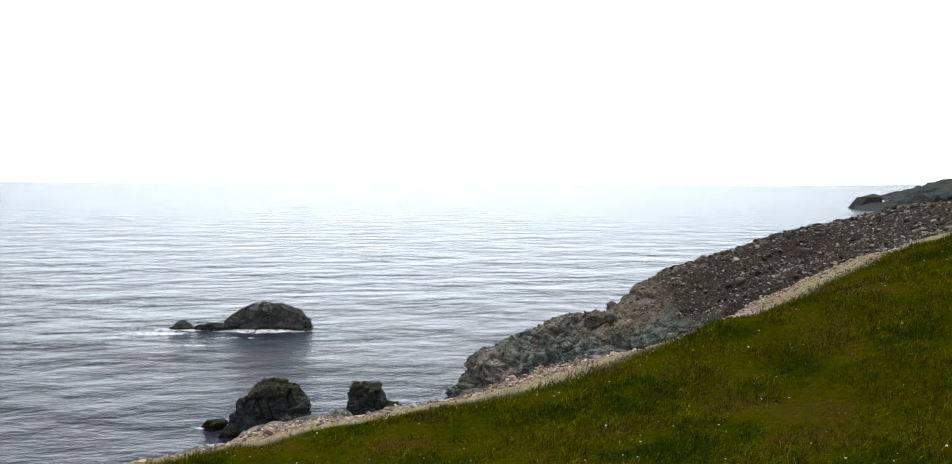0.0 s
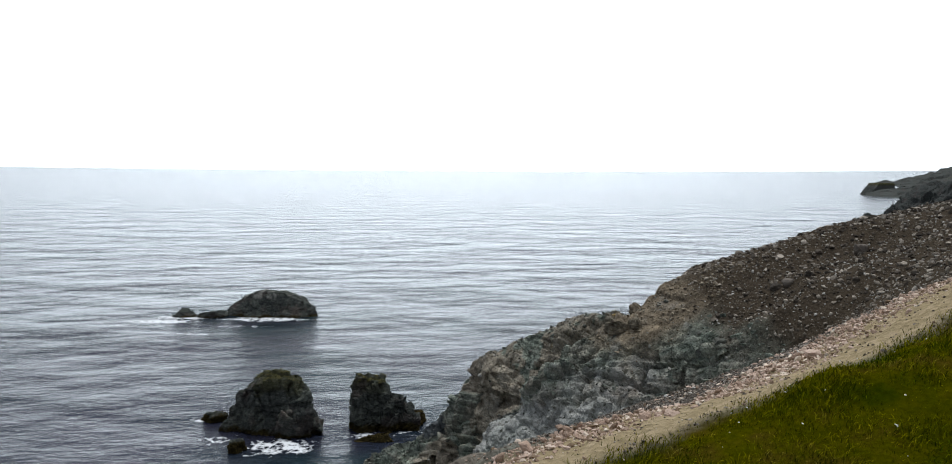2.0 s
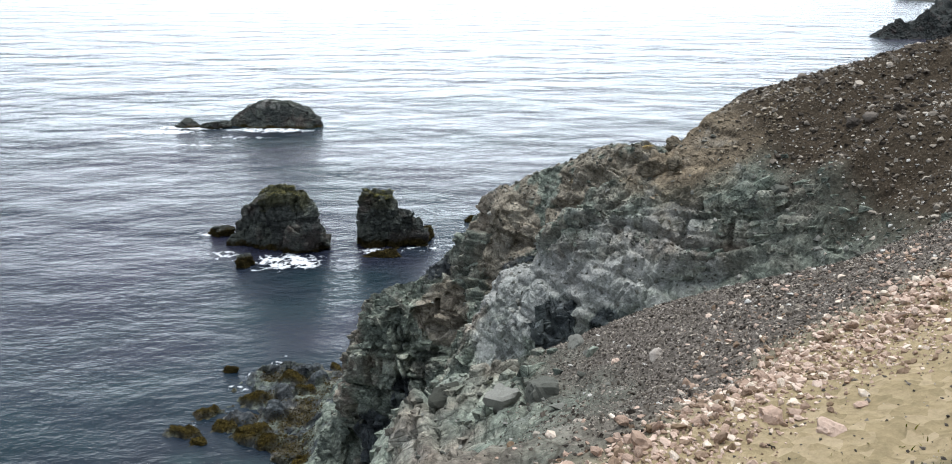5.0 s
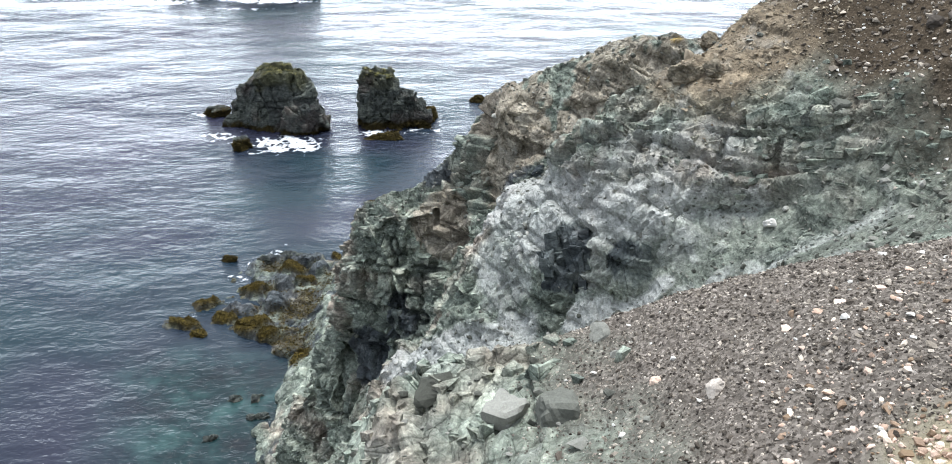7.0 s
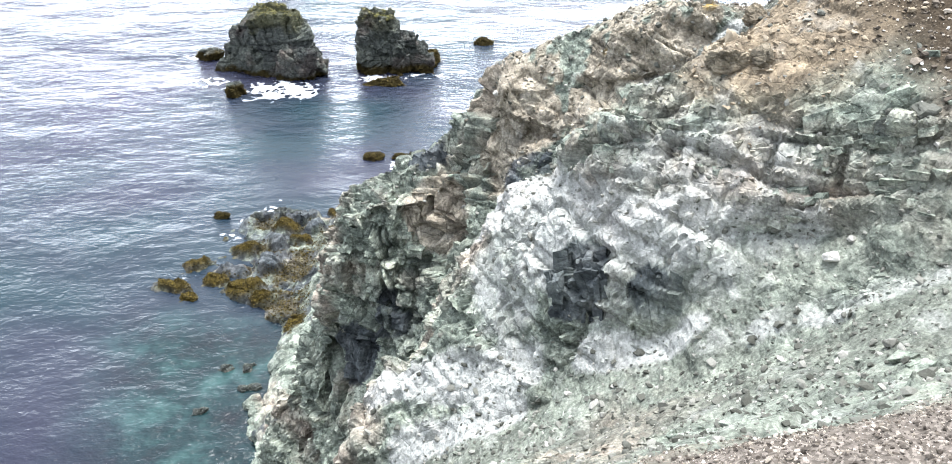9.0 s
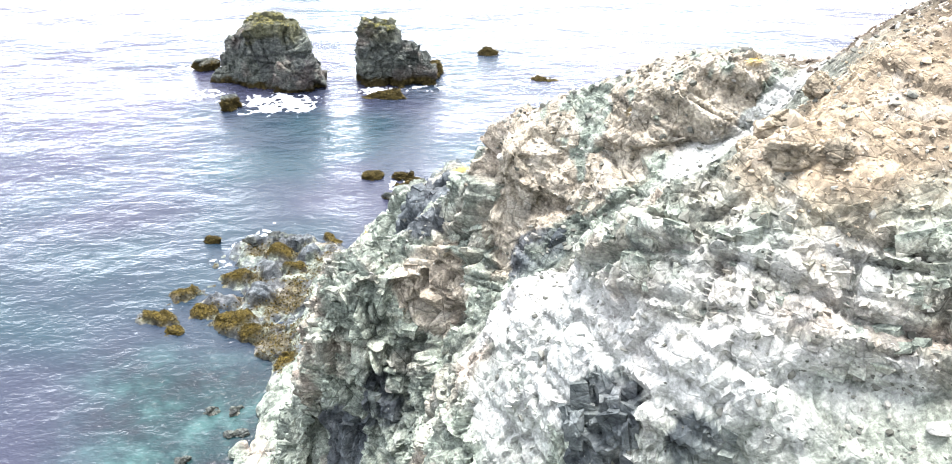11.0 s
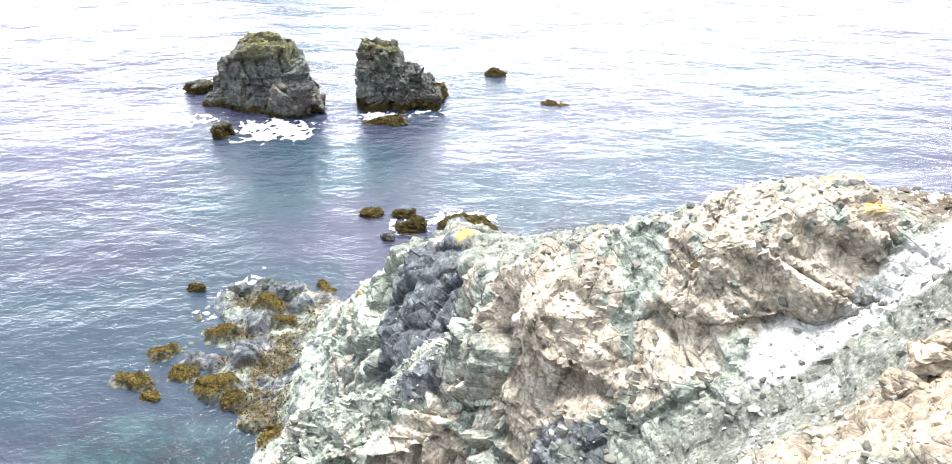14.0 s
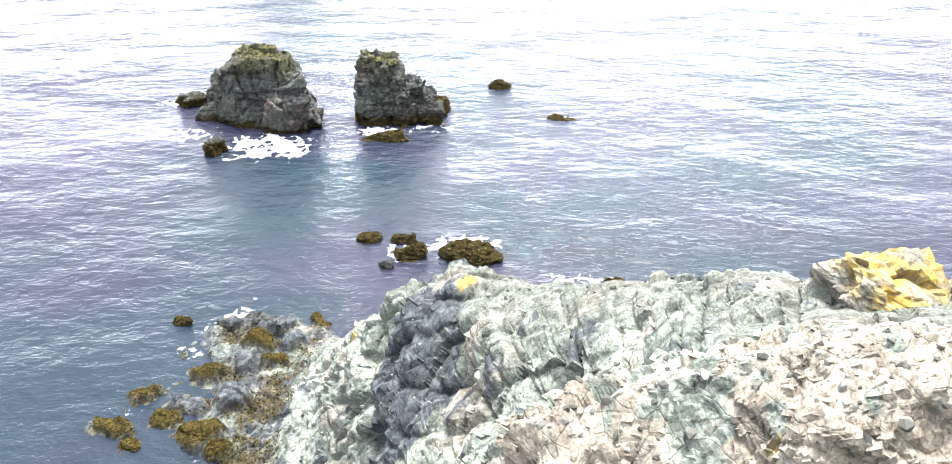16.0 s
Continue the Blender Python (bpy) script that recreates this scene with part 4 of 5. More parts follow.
def stone_batch(points, sizes, level=1, sink=0.25, stretch=0.9):
    """Angular stones as one set of vertices and faces, each its own shape."""
    d, f = ICO[level]
    k = len(points)
    if level < 2:
        shape = np.clip(1 + 0.3 * sow.normal(size=(k, len(d), 1)), 0.45, 1.5)
    else:
        shape = np.stack([np.linalg.norm(cut_body(level, random_planes(sow, 7, 0.6))[0], axis=1) for _ in range(k)])[..., None]
    v = d[None] * shape
    v = v * (1 + stretch * (sow.random((k, 1, 3)) - 0.5))
    a, e = sow.random(k) * 2 * math.pi, (sow.random(k) - 0.5) * 1.0
    c, s_, ce, se = np.cos(a), np.sin(a), np.cos(e), np.sin(e)
    vz = v[..., 2] * 0.7
    vy, vz = v[..., 1] * ce[:, None] - vz * se[:, None], v[..., 1] * se[:, None] + vz * ce[:, None]
    vx, vy = v[..., 0] * c[:, None] - vy * s_[:, None], v[..., 0] * s_[:, None] + vy * c[:, None]
    v = np.stack([vx, vy, vz], -1) * sizes[:, None, None]
    v = v + points[:, None] + np.array((0, 0, 1.0)) * (sizes * (0.5 - sink))[:, None, None]
    faces = (f[None] + (np.arange(k) * len(d))[:, None, None]).reshape(-1, 3)
    return v.reshape(-1, 3), faces


CORNERS = np.array([(i, j, k) for i in (-1, 1) for j in (-1, 1) for k in (-1, 1)], dtype=float)
SIDES = np.array([(0, 1, 3), (0, 3, 2), (4, 6, 7), (4, 7, 5), (0, 4, 5), (0, 5, 1), (2, 3, 7), (2, 7, 6), (0, 2, 6), (0, 6, 4), (1, 5, 7), (1, 7, 3)])


def turns(angles):
    """Rotation matrices from small angles about x, y, z."""
    cx, cy, cz = np.cos(angles).T
    sx_, sy_, sz_ = np.sin(angles).T
    return np.stack([np.stack([cy * cz, -cy * sz_, sy_], -1),
                     np.stack([sx_ * sy_ * cz + cx * sz_, -sx_ * sy_ * sz_ + cx * cz, -sx_ * cy], -1),
                     np.stack([-cx * sy_ * cz + sx_ * sz_, cx * sy_ * sz_ + sx_ * cz, cx * cy], -1)], 1)


def block_batch(points, normals, sizes, rng, sway_at, depth=0.35, jitter=0.1, shape=(1.15, 1.0, 0.8)):
    """Broken joint blocks: boxes with skewed corners, all turned to nearly the same joint directions."""
    k = len(points)
    dims = sizes[:, None] * (0.55 + 0.65 * rng.random((k, 3))) * np.array(shape)
    v = CORNERS[None] * np.clip(1 + 0.24 * rng.normal(size=(k, 8, 3)), 0.45, 1.5)
    chopped = rng.random((k, 8, 1)) < 0.4
    v = np.where(chopped, v * (0.5 + 0.35 * rng.random((k, 8, 1))), v) * dims[:, None]
    axes = turns(0.7 * sway_at + jitter * rng.normal(size=(k, 3))) @ ROCK_AXES[None].swapaxes(1, 2)
    v = np.einsum("kij,knj->kni", axes, v)
    out = np.abs(np.einsum("kij,ki->kj", axes, normals) * dims).sum(1)
    v = v + (points + normals * (out * (rng.random(k) * 0.4 - depth))[:, None])[:, None]
    faces = (SIDES[None] + (np.arange(k) * 8)[:, None, None]).reshape(-1, 3)
    return v.reshape(-1, 3), faces


def rock_mesh(name, bodies, level, relief, scale, seed, at, weed_top, turf, pale, chunks=0):
    """One rock from convex bodies, each (centre, planes), roughened by joints and cracks, with the wear that the material reads."""
    vs, fs, ns, ts, ps, start = [], [], [], [], [], 0
    for k, (centre, planes) in enumerate(bodies):
        v, f = cut_body(level, planes)
        p = v + np.array(centre) + np.array((seed * 17.0, seed * 31.0, seed * 7.0))
        pn = unit(np.array([q[:3] for q in planes], dtype=float))
        n = pn[np.argmax(v @ pn.T / np.array([q[3] for q in planes]), axis=1)]
        n = unit(0.6 * n + 0.4 * unit(v))
        s = 2.6 * scale
        joint, tone = jointed((p + 0.25 * value_noise(p, s, seed, 2)[:, None]) @ ROCK_AXES.T, (s * 1.3, s * 1.1, s * 0.9), seed, 0.5, 0.6, 0.05 * s)
        d = relief * (0.2 * joint + 0.42 * blocks(p @ ROCK_AXES.T, (s * 1.5, s * 1.2, s * 1.1), seed, 0.9, 0.4) + 0.16 * blocks(p, (s * 0.4,) * 3, seed + 3, 0.6, 0.4) + 0.09 * blocks(p, (s * 0.17,) * 3, seed + 5, 0.5, 0.3))
        v = v + np.array(centre) + n * d[:, None]
        if chunks:
            own = np.random.default_rng(seed + 70 + k)
            at_ = own.choice(len(v), size=chunks)
            bv, bf = block_batch(v[at_], n[at_], (0.12 + 0.3 * own.random(chunks) ** 1.8) * scale, own, np.zeros((chunks, 3)), 0.6, 0.15)
            f = np.concatenate([f, bf + len(v)])
            p = np.concatenate([p, bv + p[0] - v[0]])
            tone = np.concatenate([tone, np.repeat(own.random(chunks), 8)])
            n = np.concatenate([n, np.repeat(n[at_], 8, axis=0)])
            v = np.concatenate([v, bv])
        vs.append(v), fs.append(f + start), ns.append(n), ts.append(tone), ps.append(p)
        start += len(v)
    v, f, n, tone, p = (np.concatenate(q) for q in (vs, fs, ns, ts, ps))
    me = mesh_of(name, v, f, STACK)
    put(me, "tone", tone)
    zz = v[:, 2] + at[2]
    w = value_noise(p, 1.5, seed, 3)
    top = v[:, 2].max()
    put(me, "weed", soft_step(weed_top + 0.4, weed_top - 0.3, zz + 0.8 * w) if weed_top > 0 else zz * 0)
    put(me, "turf", turf * soft_step(0.66, 0.86, v[:, 2] / top + 0.25 * w) * soft_step(0.05, 0.4, n[:, 2]))
    put(me, "lichen", pale * soft_step(0.1, 0.4, value_noise(p, 1.2, seed + 9, 2)) * soft_step(0.6, 0.85, v[:, 2] / top))
    return me, v, n, w, zz, top


def sea_rock(name, at, bodies, label, level=5, relief=0.5, scale=1.0, weed_top=1.2, turf=0.0, pale=0.0, seed=1, category="sea rock", group="", chunks=0, tuft=1.0):
    me, v, n, w, zz, top = rock_mesh(name, bodies, level, relief, scale, seed, at, weed_top, turf, pale, chunks)
    ob = new(name, me)
    ob.location = at
    tagged(ob, label, category, group)
    if weed_top > 0.8:
        fringe = np.nonzero((zz > -0.1) & (zz < weed_top + 0.1) & (w > -0.35))[0]
        if len(fringe) > 20:
            pick = sow.choice(fringe, size=min(260, len(fringe) // 2), replace=False)
            wv, wf = stone_batch(v[pick], (0.06 + 0.08 * sow.random(len(pick))) * tuft, 1, 0.4)
            part("seaweed", wv, wf, WEED, ob, "brown rockweed clinging to the foot")["kind"] = "stuff"
    if turf > 0.3:
        cap = np.nonzero((v[:, 2] > 0.86 * top) & (n[:, 2] > 0.35) & (w > -0.2))[0]
        pick = sow.choice(cap, size=500)
        mv, mf = stone_batch(v[pick] + sow.normal(size=(500, 3)) * 0.1, 0.05 + 0.09 * sow.random(500), 1, 0.3)
        part("moss_cap", mv, mf, MOSS, ob, "yellow-green moss and turf on top")["kind"] = "stuff"
    return ob


# Bodies in metres: a centre, then planes (direction, distance from it).
sea_rock("tall_sea_rock", (-38, 145.5, 0), [
    ((0, 0, 0), [(-1, 0, 0.05, 7.4), (-0.58, 0, 0.81, 9.0), (-0.3, -0.35, 0.9, 9.6), (0.05, 0, 1, 9.7), (0.9, 0.3, 0.33, 7.3), (0.95, 0.3, 0, 7.3), (0, -1, 0.27, 4.9), (-0.55, -0.8, 0.2, 5.9), (0.3, -0.9, 0.35, 6.6), (0, 1, 0.3, 5.5), (0.6, 0.8, 0.2, 6.5), (0, 0, -1, 2)]),
    ((4.6, -4.4, 0), [(-1, 0, 0.35, 3.2), (-0.5, -0.5, 0.7, 4.0), (0.97, 0.25, 0.15, 3.3), (0, -1, 0.25, 1.9), (0.4, -0.8, 0.3, 2.9), (0.05, -0.4, 0.9, 4.2), (0, 1, 0, 4), (0, 0, -1, 2)]),
    ((-7.4, -0.6, 0), [(-1, 0, 0.4, 2.4), (1, 0, 0, 3), (0, -1, 0.35, 2.2), (-0.2, -0.2, 1, 2.6), (0, 1, 0, 3), (0, 0, -1, 2)])],
    "big dark sea rock with mossy top and seaweed foot", 7, 1.5, 1.2, 0.55, 0.6, 0.0, 2, chunks=60)
sea_rock("tall_sea_rock", (-18.5, 146.5, 0), [
    ((0, 0, 0), [(-1, 0, 0.02, 5.6), (-0.7, -0.7, 0.1, 6.3), (0, -0.1, 1, 8.2), (0.72, 0, 0.69, 4.8), (1, 0, 0.2, 3.2), (0.1, -1, 0.25, 3.4), (-0.3, -0.8, 0.5, 5.8), (0, 1, 0.2, 5), (0, 0, -1, 2)]),
    ((-1.6, 0.4, 6.2), [(-1, 0, 0.1, 3.6), (1, 0, 0.5, 2.2), (0, -1, 0.4, 2.2), (0.2, 0, 1, 2.5), (0, 1, 0, 2.5), (0, 0, -1, 3)]),
    ((3.6, 0.8, 0), [(-1, 0, 0, 3), (0.72, 0.15, 0.68, 3.3), (0.97, 0.2, 0.1, 2.6), (0, -1, 0.4, 3.4), (0.5, -0.7, 0.5, 4.2), (-0.2, 0, 1, 5.0), (0, 1, 0, 4), (0, 0, -1, 2)])],
    "dark jagged sea rock sloping down to a weedy shelf", 7, 1.6, 0.75, 1.2, 0.32, 0.0, 5, chunks=110)
sea_rock("islet", (-67, 256, 0), [
    ((0, 0, 0), [(-0.4, 0, 0.92, 9.6), (-0.52, 0, 0.85, 10.4), (-1, 0, 0.2, 16), (0.02, 0, 1, 7.6), (0.38, 0, 0.92, 7.7), (0.7, 0.2, 0.69, 9.8), (0.97, 0.25, 0, 12.0), (0, -1, 0.6, 5), (-0.4, -0.8, 0.5, 8), (0.4, -0.8, 0.5, 7.5), (0, 1, 0.5, 6), (0, 0, -1, 2)])],
    "black rocky islet with pale droppings on its back", 6, 0.9, 1.2, 0.5, 0.0, 0.5, 7, "islet", chunks=120)


def low_body(size, planes):
    """A random convex body stretched to a size."""
    g = np.array(size)
    out = []
    for nx, ny, nz, h in planes:
        n = unit(np.array((nx, ny, nz))) / g
        out.append((*n, h / np.linalg.norm(n)))
    return [((0, 0, 0), out)]


rng = np.random.default_rng(4)
SKERRIES = [
    ((-87, 251, 0), (5, 3, 2.2), 0.3, "jagged black rocks trailing from the islet"),
    ((-95.5, 252, 0), (5, 3, 2.4), 0.3, "low black skerry washed by foam"),
    ((-50.6, 149, 0), (2.7, 2.4, 2.4), 1.2, "low brown rock at the foot of the stack"),
    ((-41.2, 133.2, 0), (1.7, 1.7, 2.1), 1.6, "weedy brown boulder awash in foam"),
    ((-18.5, 138.6, 0), (3.3, 1.5, 1.0), 1.6, "low weed-covered rock awash"),
    ((-12.6, 148.6, 0), (1.9, 3.6, 1.9), 2.2, "weed-covered shelf beside the stack"),
    ((-3.8, 159, 0), (2.0, 1.3, 1.1), 1.4, "small weedy rock standing out of the sea"),
    ((6.0, 147.5, -0.2), (2.4, 1.0, 0.5), 1.0, "flat rock just above the water"),
    ((-16.9, 113, 0), (1.7, 1.3, 0.9), 1.6, "small skerry covered in brown weed"),
    ((-13.0, 113, 0), (2.0, 0.9, 0.9), 1.0, "small dark skerry in foam"),
    ((-11.3, 109.8, 0), (2.1, 1.4, 1.1), 1.8, "rounded skerry covered in brown weed"),
    ((-14.2, 107.8, 0), (0.9, 0.8, 1.0), 0.2, "small black wedge-shaped rock"),
    ((-5.2, 110.2, 0), (3.7, 2.0, 1.6), 2.4, "broad weed-covered skerry with foam behind"),
    ((10.4, 105, 0), (2.2, 1.4, 1.2), 1.8, "weedy rock close under the headland"),
    ((-32.4, 97, -0.1), (1.1, 0.7, 0.8), 1.0, "small rock awash off the ledge"),
    ((-23.9, 71.7, -0.2), (0.8, 0.5, 0.5), 0.0, "small black rock in turquoise shallows"),
    ((-21.2, 69.2, -0.2), (0.9, 0.6, 0.6), 0.0, "black wet rock near the foot of the cliff"),
    ((-21.5, 71.9, -0.2), (0.5, 0.9, 0.5), 0.0, "narrow black rock near the foot of the cliff"),
    ((-24.4, 66.2, -0.2), (0.8, 0.5, 0.5), 0.0, "small black rock in broken water"),
    ((-24.6, 97.4, 0), (2.7, 1.2, 1.5), 0.4, "tilted dark slab on the seaward edge of the ledge"),
    ((-27.3, 96.3, 0), (1.5, 0.8, 1.1), 0.5, "dark slab half awash on the ledge"),
]
for i, (at, size, wt_top, label) in enumerate(SKERRIES):
    sea_rock("skerry", at, low_body(size, random_planes(rng, 16, 0.4)), label, 5, 0.5, 0.4, wt_top, 0, 0, 20 + i, "skerry", "low rocks awash round the headland", 12, min(1.5, 0.3 + 0.3 * max(size)))

# ---- far coast ----
def far_head(name, at, size, label, seed, planes, rugged=0.4):
    v, f = cut_body(6, planes)
    v = v * np.array(size)
    p = v + seed * 100.0
    n = unit(v / np.array(size) ** 2)
    s = max(size) * 0.16
    d = rugged * s * 0.35 * (blocks(p, (s, s, s), seed, 0.6, 0.2) + 0.5 * blocks(p, (s * 0.4,) * 3, seed + 2, 0.5, 0.2))
    v = v + n * d[:, None]
    me = mesh_of(name, v, f, STACK)
    put(me, "weed", v[:, 2] * 0)
    put(me, "tone", v[:, 2] * 0 + (0.0 if rugged > 0.8 else 0.25))
    put(me, "turf", (0.0 if rugged > 0.8 else 0.8) * soft_step(0.72, 0.9, v[:, 2] / v[:, 2].max()))
    put(me, "lichen", v[:, 2] * 0)
    ob = new(name, me)
    ob.location = at
    return tagged(ob, label, "headland", kind="structure")


BLOCKY = [(0, -1, 0.3, 0.9), (1, 0, 0, 1), (-1, 0, 0.8, 0.75), (0, 0, 1, 0.95), (0, 1, 0, 1), (-1, -1, 0.4, 1.0), (0, 0, -1, 0.3)]
far_head("far_headland", (905, 1330, 0), (218, 130, 40), "dark purple-brown headland down the coast", 3, BLOCKY)
far_head("far_headland", (1466, 2080, 0), (385, 220, 66), "hazy grass-topped headland far down the coast", 5, BLOCKY)
PEAKED = [(-0.75, 0, 0.75, 0.68), (0.6, 0, 0.8, 0.72), (0, -0.7, 0.7, 0.68), (0, 0.7, 0.7, 0.68), (-1, 0, 0, 1), (1, 0, 0, 1), (0, 0, 1, 0.95), (0, 0, -1, 0.3)]
far_head("far_headland", (385, 640, 0), (62, 34, 38), "black jagged rock headland down the coast", 4, BLOCKY, 1.0)
far_head("far_rock", (304, 624, 0), (16, 13, 15.5), "black jagged rock at the tip of a headland", 14, PEAKED, 1.0)
far_head("far_rock", (325, 626, 0), (14, 14, 23), "tall black rock peak at the end of a headland", 15, PEAKED, 1.0)
far_head("far_rock", (745, 1490, 0), (24, 24, 25), "dark rounded rock off the far headland", 8, BLOCKY)
far_head("far_rock", (780, 1480, 0), (34, 26, 9), "low dark rocks trailing from the far headland", 9, BLOCKY)

# ---- the sea sheet ----
SX = np.concatenate([-np.geomspace(4900, 130, 26), spaced((-125, 60, 1.25)), np.geomspace(66, 4900, 26)])
SY = np.concatenate([[-4900, -1500, -400, -60], spaced((20, 275, 1.25)), np.geomspace(281, 4900, 56)])
sx, sy = np.meshgrid(SX, SY, indexing="ij")
far = np.clip((np.hypot(sx, sy) - 900) / 4000, 0, 1.6)
sz = 33.0 * far ** 2
me = mesh_of("sea", np.stack([sx, sy, sz], -1).reshape(-1, 3), grid_faces(len(SX), len(SY)), SEA, smooth=True)
fx, fy = sx.ravel(), sy.ravel()
ground = land_height(np.clip(SX, -48, 130), np.clip(SY, -40, 108)).ravel()
ground = np.where((fx < -48) | (fy > 108), -6, ground)
foam = 0.42 * soft_step(-2.6, -0.2, ground) * soft_step(70, 78, fy)
foam = np.maximum(foam, 0.4 * soft_step(-2.9, -0.5, ground))
for at, size, k in [((-69, 247.5), (22, 6.5), 1.0), ((-95, 250), (16, 6), 1.05), ((-35, 135), (12, 6.5), 0.92), ((-46, 138), (7, 4), 0.8), ((-20, 141), (7, 3), 0.95), ((-12, 143), (6, 3), 0.7),
                    ((-52, 149), (5, 3), 0.85), ((-6, 112.5), (7, 3), 1.0), ((-13, 111), (6, 4), 0.75), ((7, 106), (8, 3), 0.85), ((-110, 236), (12, 2.5), 0.85), ((-84, 225), (14, 3), 0.8), ((-72, 236), (16, 4), 0.7), ((-100, 243), (18, 5), 1.1),
                    ((6, 148), (4, 2), 0.7), ((-3, 158), (4, 2), 0.6), ((-26, 97), (7, 4), 0.9), ((-30, 93), (5, 3), 0.6)]:
    d = np.hypot((fx - at[0]) / size[0], (fy - at[1]) / size[1])
    foam = np.maximum(foam, k * soft_step(1.25, 0.25, d))
put(me, "foam", foam)
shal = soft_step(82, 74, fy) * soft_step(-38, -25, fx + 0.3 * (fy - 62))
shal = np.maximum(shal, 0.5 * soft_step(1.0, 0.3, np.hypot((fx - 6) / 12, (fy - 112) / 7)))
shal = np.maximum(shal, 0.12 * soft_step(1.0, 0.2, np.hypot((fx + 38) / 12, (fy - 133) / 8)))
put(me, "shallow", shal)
put(me, "open_water", soft_step(100, 270, fy))
tagged(new("sea", me), "grey-blue sea with small waves under an overcast sky", "sea", kind="structure")


# ---- loose stones and rubble, sown on the land's own surface ----
def sow_points(weight, count):
    w = np.clip(weight, 0, None) * tri_area
    keep = np.nonzero(w > 1e-6)[0]
    w = w[keep] / w[keep].sum()
    return keep[sow.choice(len(keep), size=count, p=w)]


def spread(idx):
    """A random place within the patch of ground that begins at each chosen point."""
    grid = Q.reshape(COLUMNS, len(GY), 3)
    i, j = np.minimum(idx // len(GY), COLUMNS - 2), np.minimum(idx % len(GY), len(GY) - 2)
    a, b = sow.random((len(idx), 1)), sow.random((len(idx), 1))
    return (1 - a) * ((1 - b) * grid[i, j] + b * grid[i, j + 1]) + a * ((1 - b) * grid[i + 1, j] + b * grid[i + 1, j + 1])


def stone_stuff(name, weight, count, small_size, big_size, mat, label, level=1):
    idx = sow_points(weight, count)
    sizes = small_size * (big_size / small_size) ** (sow.random(count) ** 2.6)
    v, f = stone_batch(spread(idx), sizes, level)
    return tagged(new(name, mesh_of(name, v, f, mat)), label, "stones", kind="stuff")


def stone_parts(weight, count, small_size, big_size, mat, parent, name="stone"):
    """Stones that can be picked apart: a few shapes shared among many objects."""
    shapes = []
    for n in range(8):
        v, f = stone_batch(np.zeros((1, 3)), np.ones(1), 2, 0.0)
        shapes.append(mesh_of(name, v, f, mat))
    idx = sow_points(weight, count)
    sizes = small_size * (big_size / small_size) ** (sow.random(count) ** 2.0)
    for here, sz_ in zip(spread(idx), sizes):
        ob = new(name, shapes[int(sow.integers(8))])
        ob.parent = parent
        ob.matrix_basis = pose(here[0], here[1], here[2] + 0.1 * sz_, sow.random() * 30, sow.random() * 30, sow.random() * 360) @ Matrix.Scale(sz_, 4)


land = soft_step(1.5, 3, z)


def land_blocks(name, weight, count, small_size, big_size, label, power=1.8, depth=0.35, shape=(1.15, 1.0, 0.8)):
    rng_ = np.random.default_rng(len(name) * 13 + count)
    idx = sow_points(weight, count)
    sizes = small_size * (big_size / small_size) ** (rng_.random(count) ** power)
    v, f = block_batch(Q[idx], N[idx], sizes, rng_, sway[idx], depth, shape=shape)
    me = mesh_of(name, v, f, LAND)
    for key, values in ATTRIBUTES.items():
        here = values[idx] if key not in ("grass", "scree", "gravel", "loose") else values[idx] * 0
        if key == "tone":
            here = np.clip(0.25 + 0.35 * values[idx] + 0.4 * rng_.random(count) ** 1.3, 0, 1)
        if key in ("fines_and_top_shade", "dust"):
            here = here * 0.75
        put(me, key, np.repeat(here, 8))
    return tagged(new(name, me), label, "rock blocks", kind="stuff")


def land_block_parts(weight, count, small_size, big_size, parent, depth=0.4):
    """Blocks large enough to be told apart: each its own piece of the cliff."""
    rng_ = np.random.default_rng(count + 5)
    idx = sow_points(weight, count)
    sizes = small_size * (big_size / small_size) ** (rng_.random(count) ** 1.5)
    for i, s_ in zip(idx, sizes):
        v, f = block_batch(np.zeros((1, 3)), N[[i]], np.array([s_]), rng_, sway[[i]], depth)
        me = mesh_of("rock_block", v, f, LAND)
        tone_here = float(np.clip(0.2 + 0.4 * tone[i] + 0.4 * rng_.random(), 0, 1))
        for key, values in ATTRIBUTES.items():
            here = 0.0 if key in ("grass", "scree", "gravel", "loose") else tone_here if key == "tone" else values[i] * (0.4 if key in ("fines_and_top_shade", "dust") else 1)
            put(me, key, np.full(8, here))
        ob = new("rock_block", me)
        ob.parent = parent
        ob.location = Q[i]


steepness = (1.0 / np.maximum(slope, 0.25))
broken = soft_step(-0.25, 0.15, value_noise(P, 3.5, 91, 3))
bare = (1 - 0.6 * wall) * rocky * (1 - loose) ** 2 * land * steepness * soft_step(-14, -9, x) * (0.12 + 0.88 * broken) * (1 - ochre) * (1 - 0.75 * soft_step(47.5, 48.5, y) * soft_step(-1.5, 0, x)) * (1 - 0.9 * slab)
land_blocks("cliff_blocks", bare * soft_step(27, 30, y) * soft_step(58, 55, y) * (1 - dust) ** 2, 1900, 0.09, 0.27, "angular joint blocks of grey-green rock packed in the cliff", 1.7, 0.72)
land_blocks("cliff_chunks", bare * soft_step(27, 30, y) * soft_step(58, 55, y) * (1 - 0.35 * dust) * (1 - 0.85 * wall) + 0.25 * (1 - wall) * rocky * land * steepness * soft_step(46, 48, y) * soft_step(58, 55, y) * soft_step(-14, -9, x), 17000, 0.025, 0.12, "small broken grey-green chunks between the cliff blocks", 1.8, 0.5)
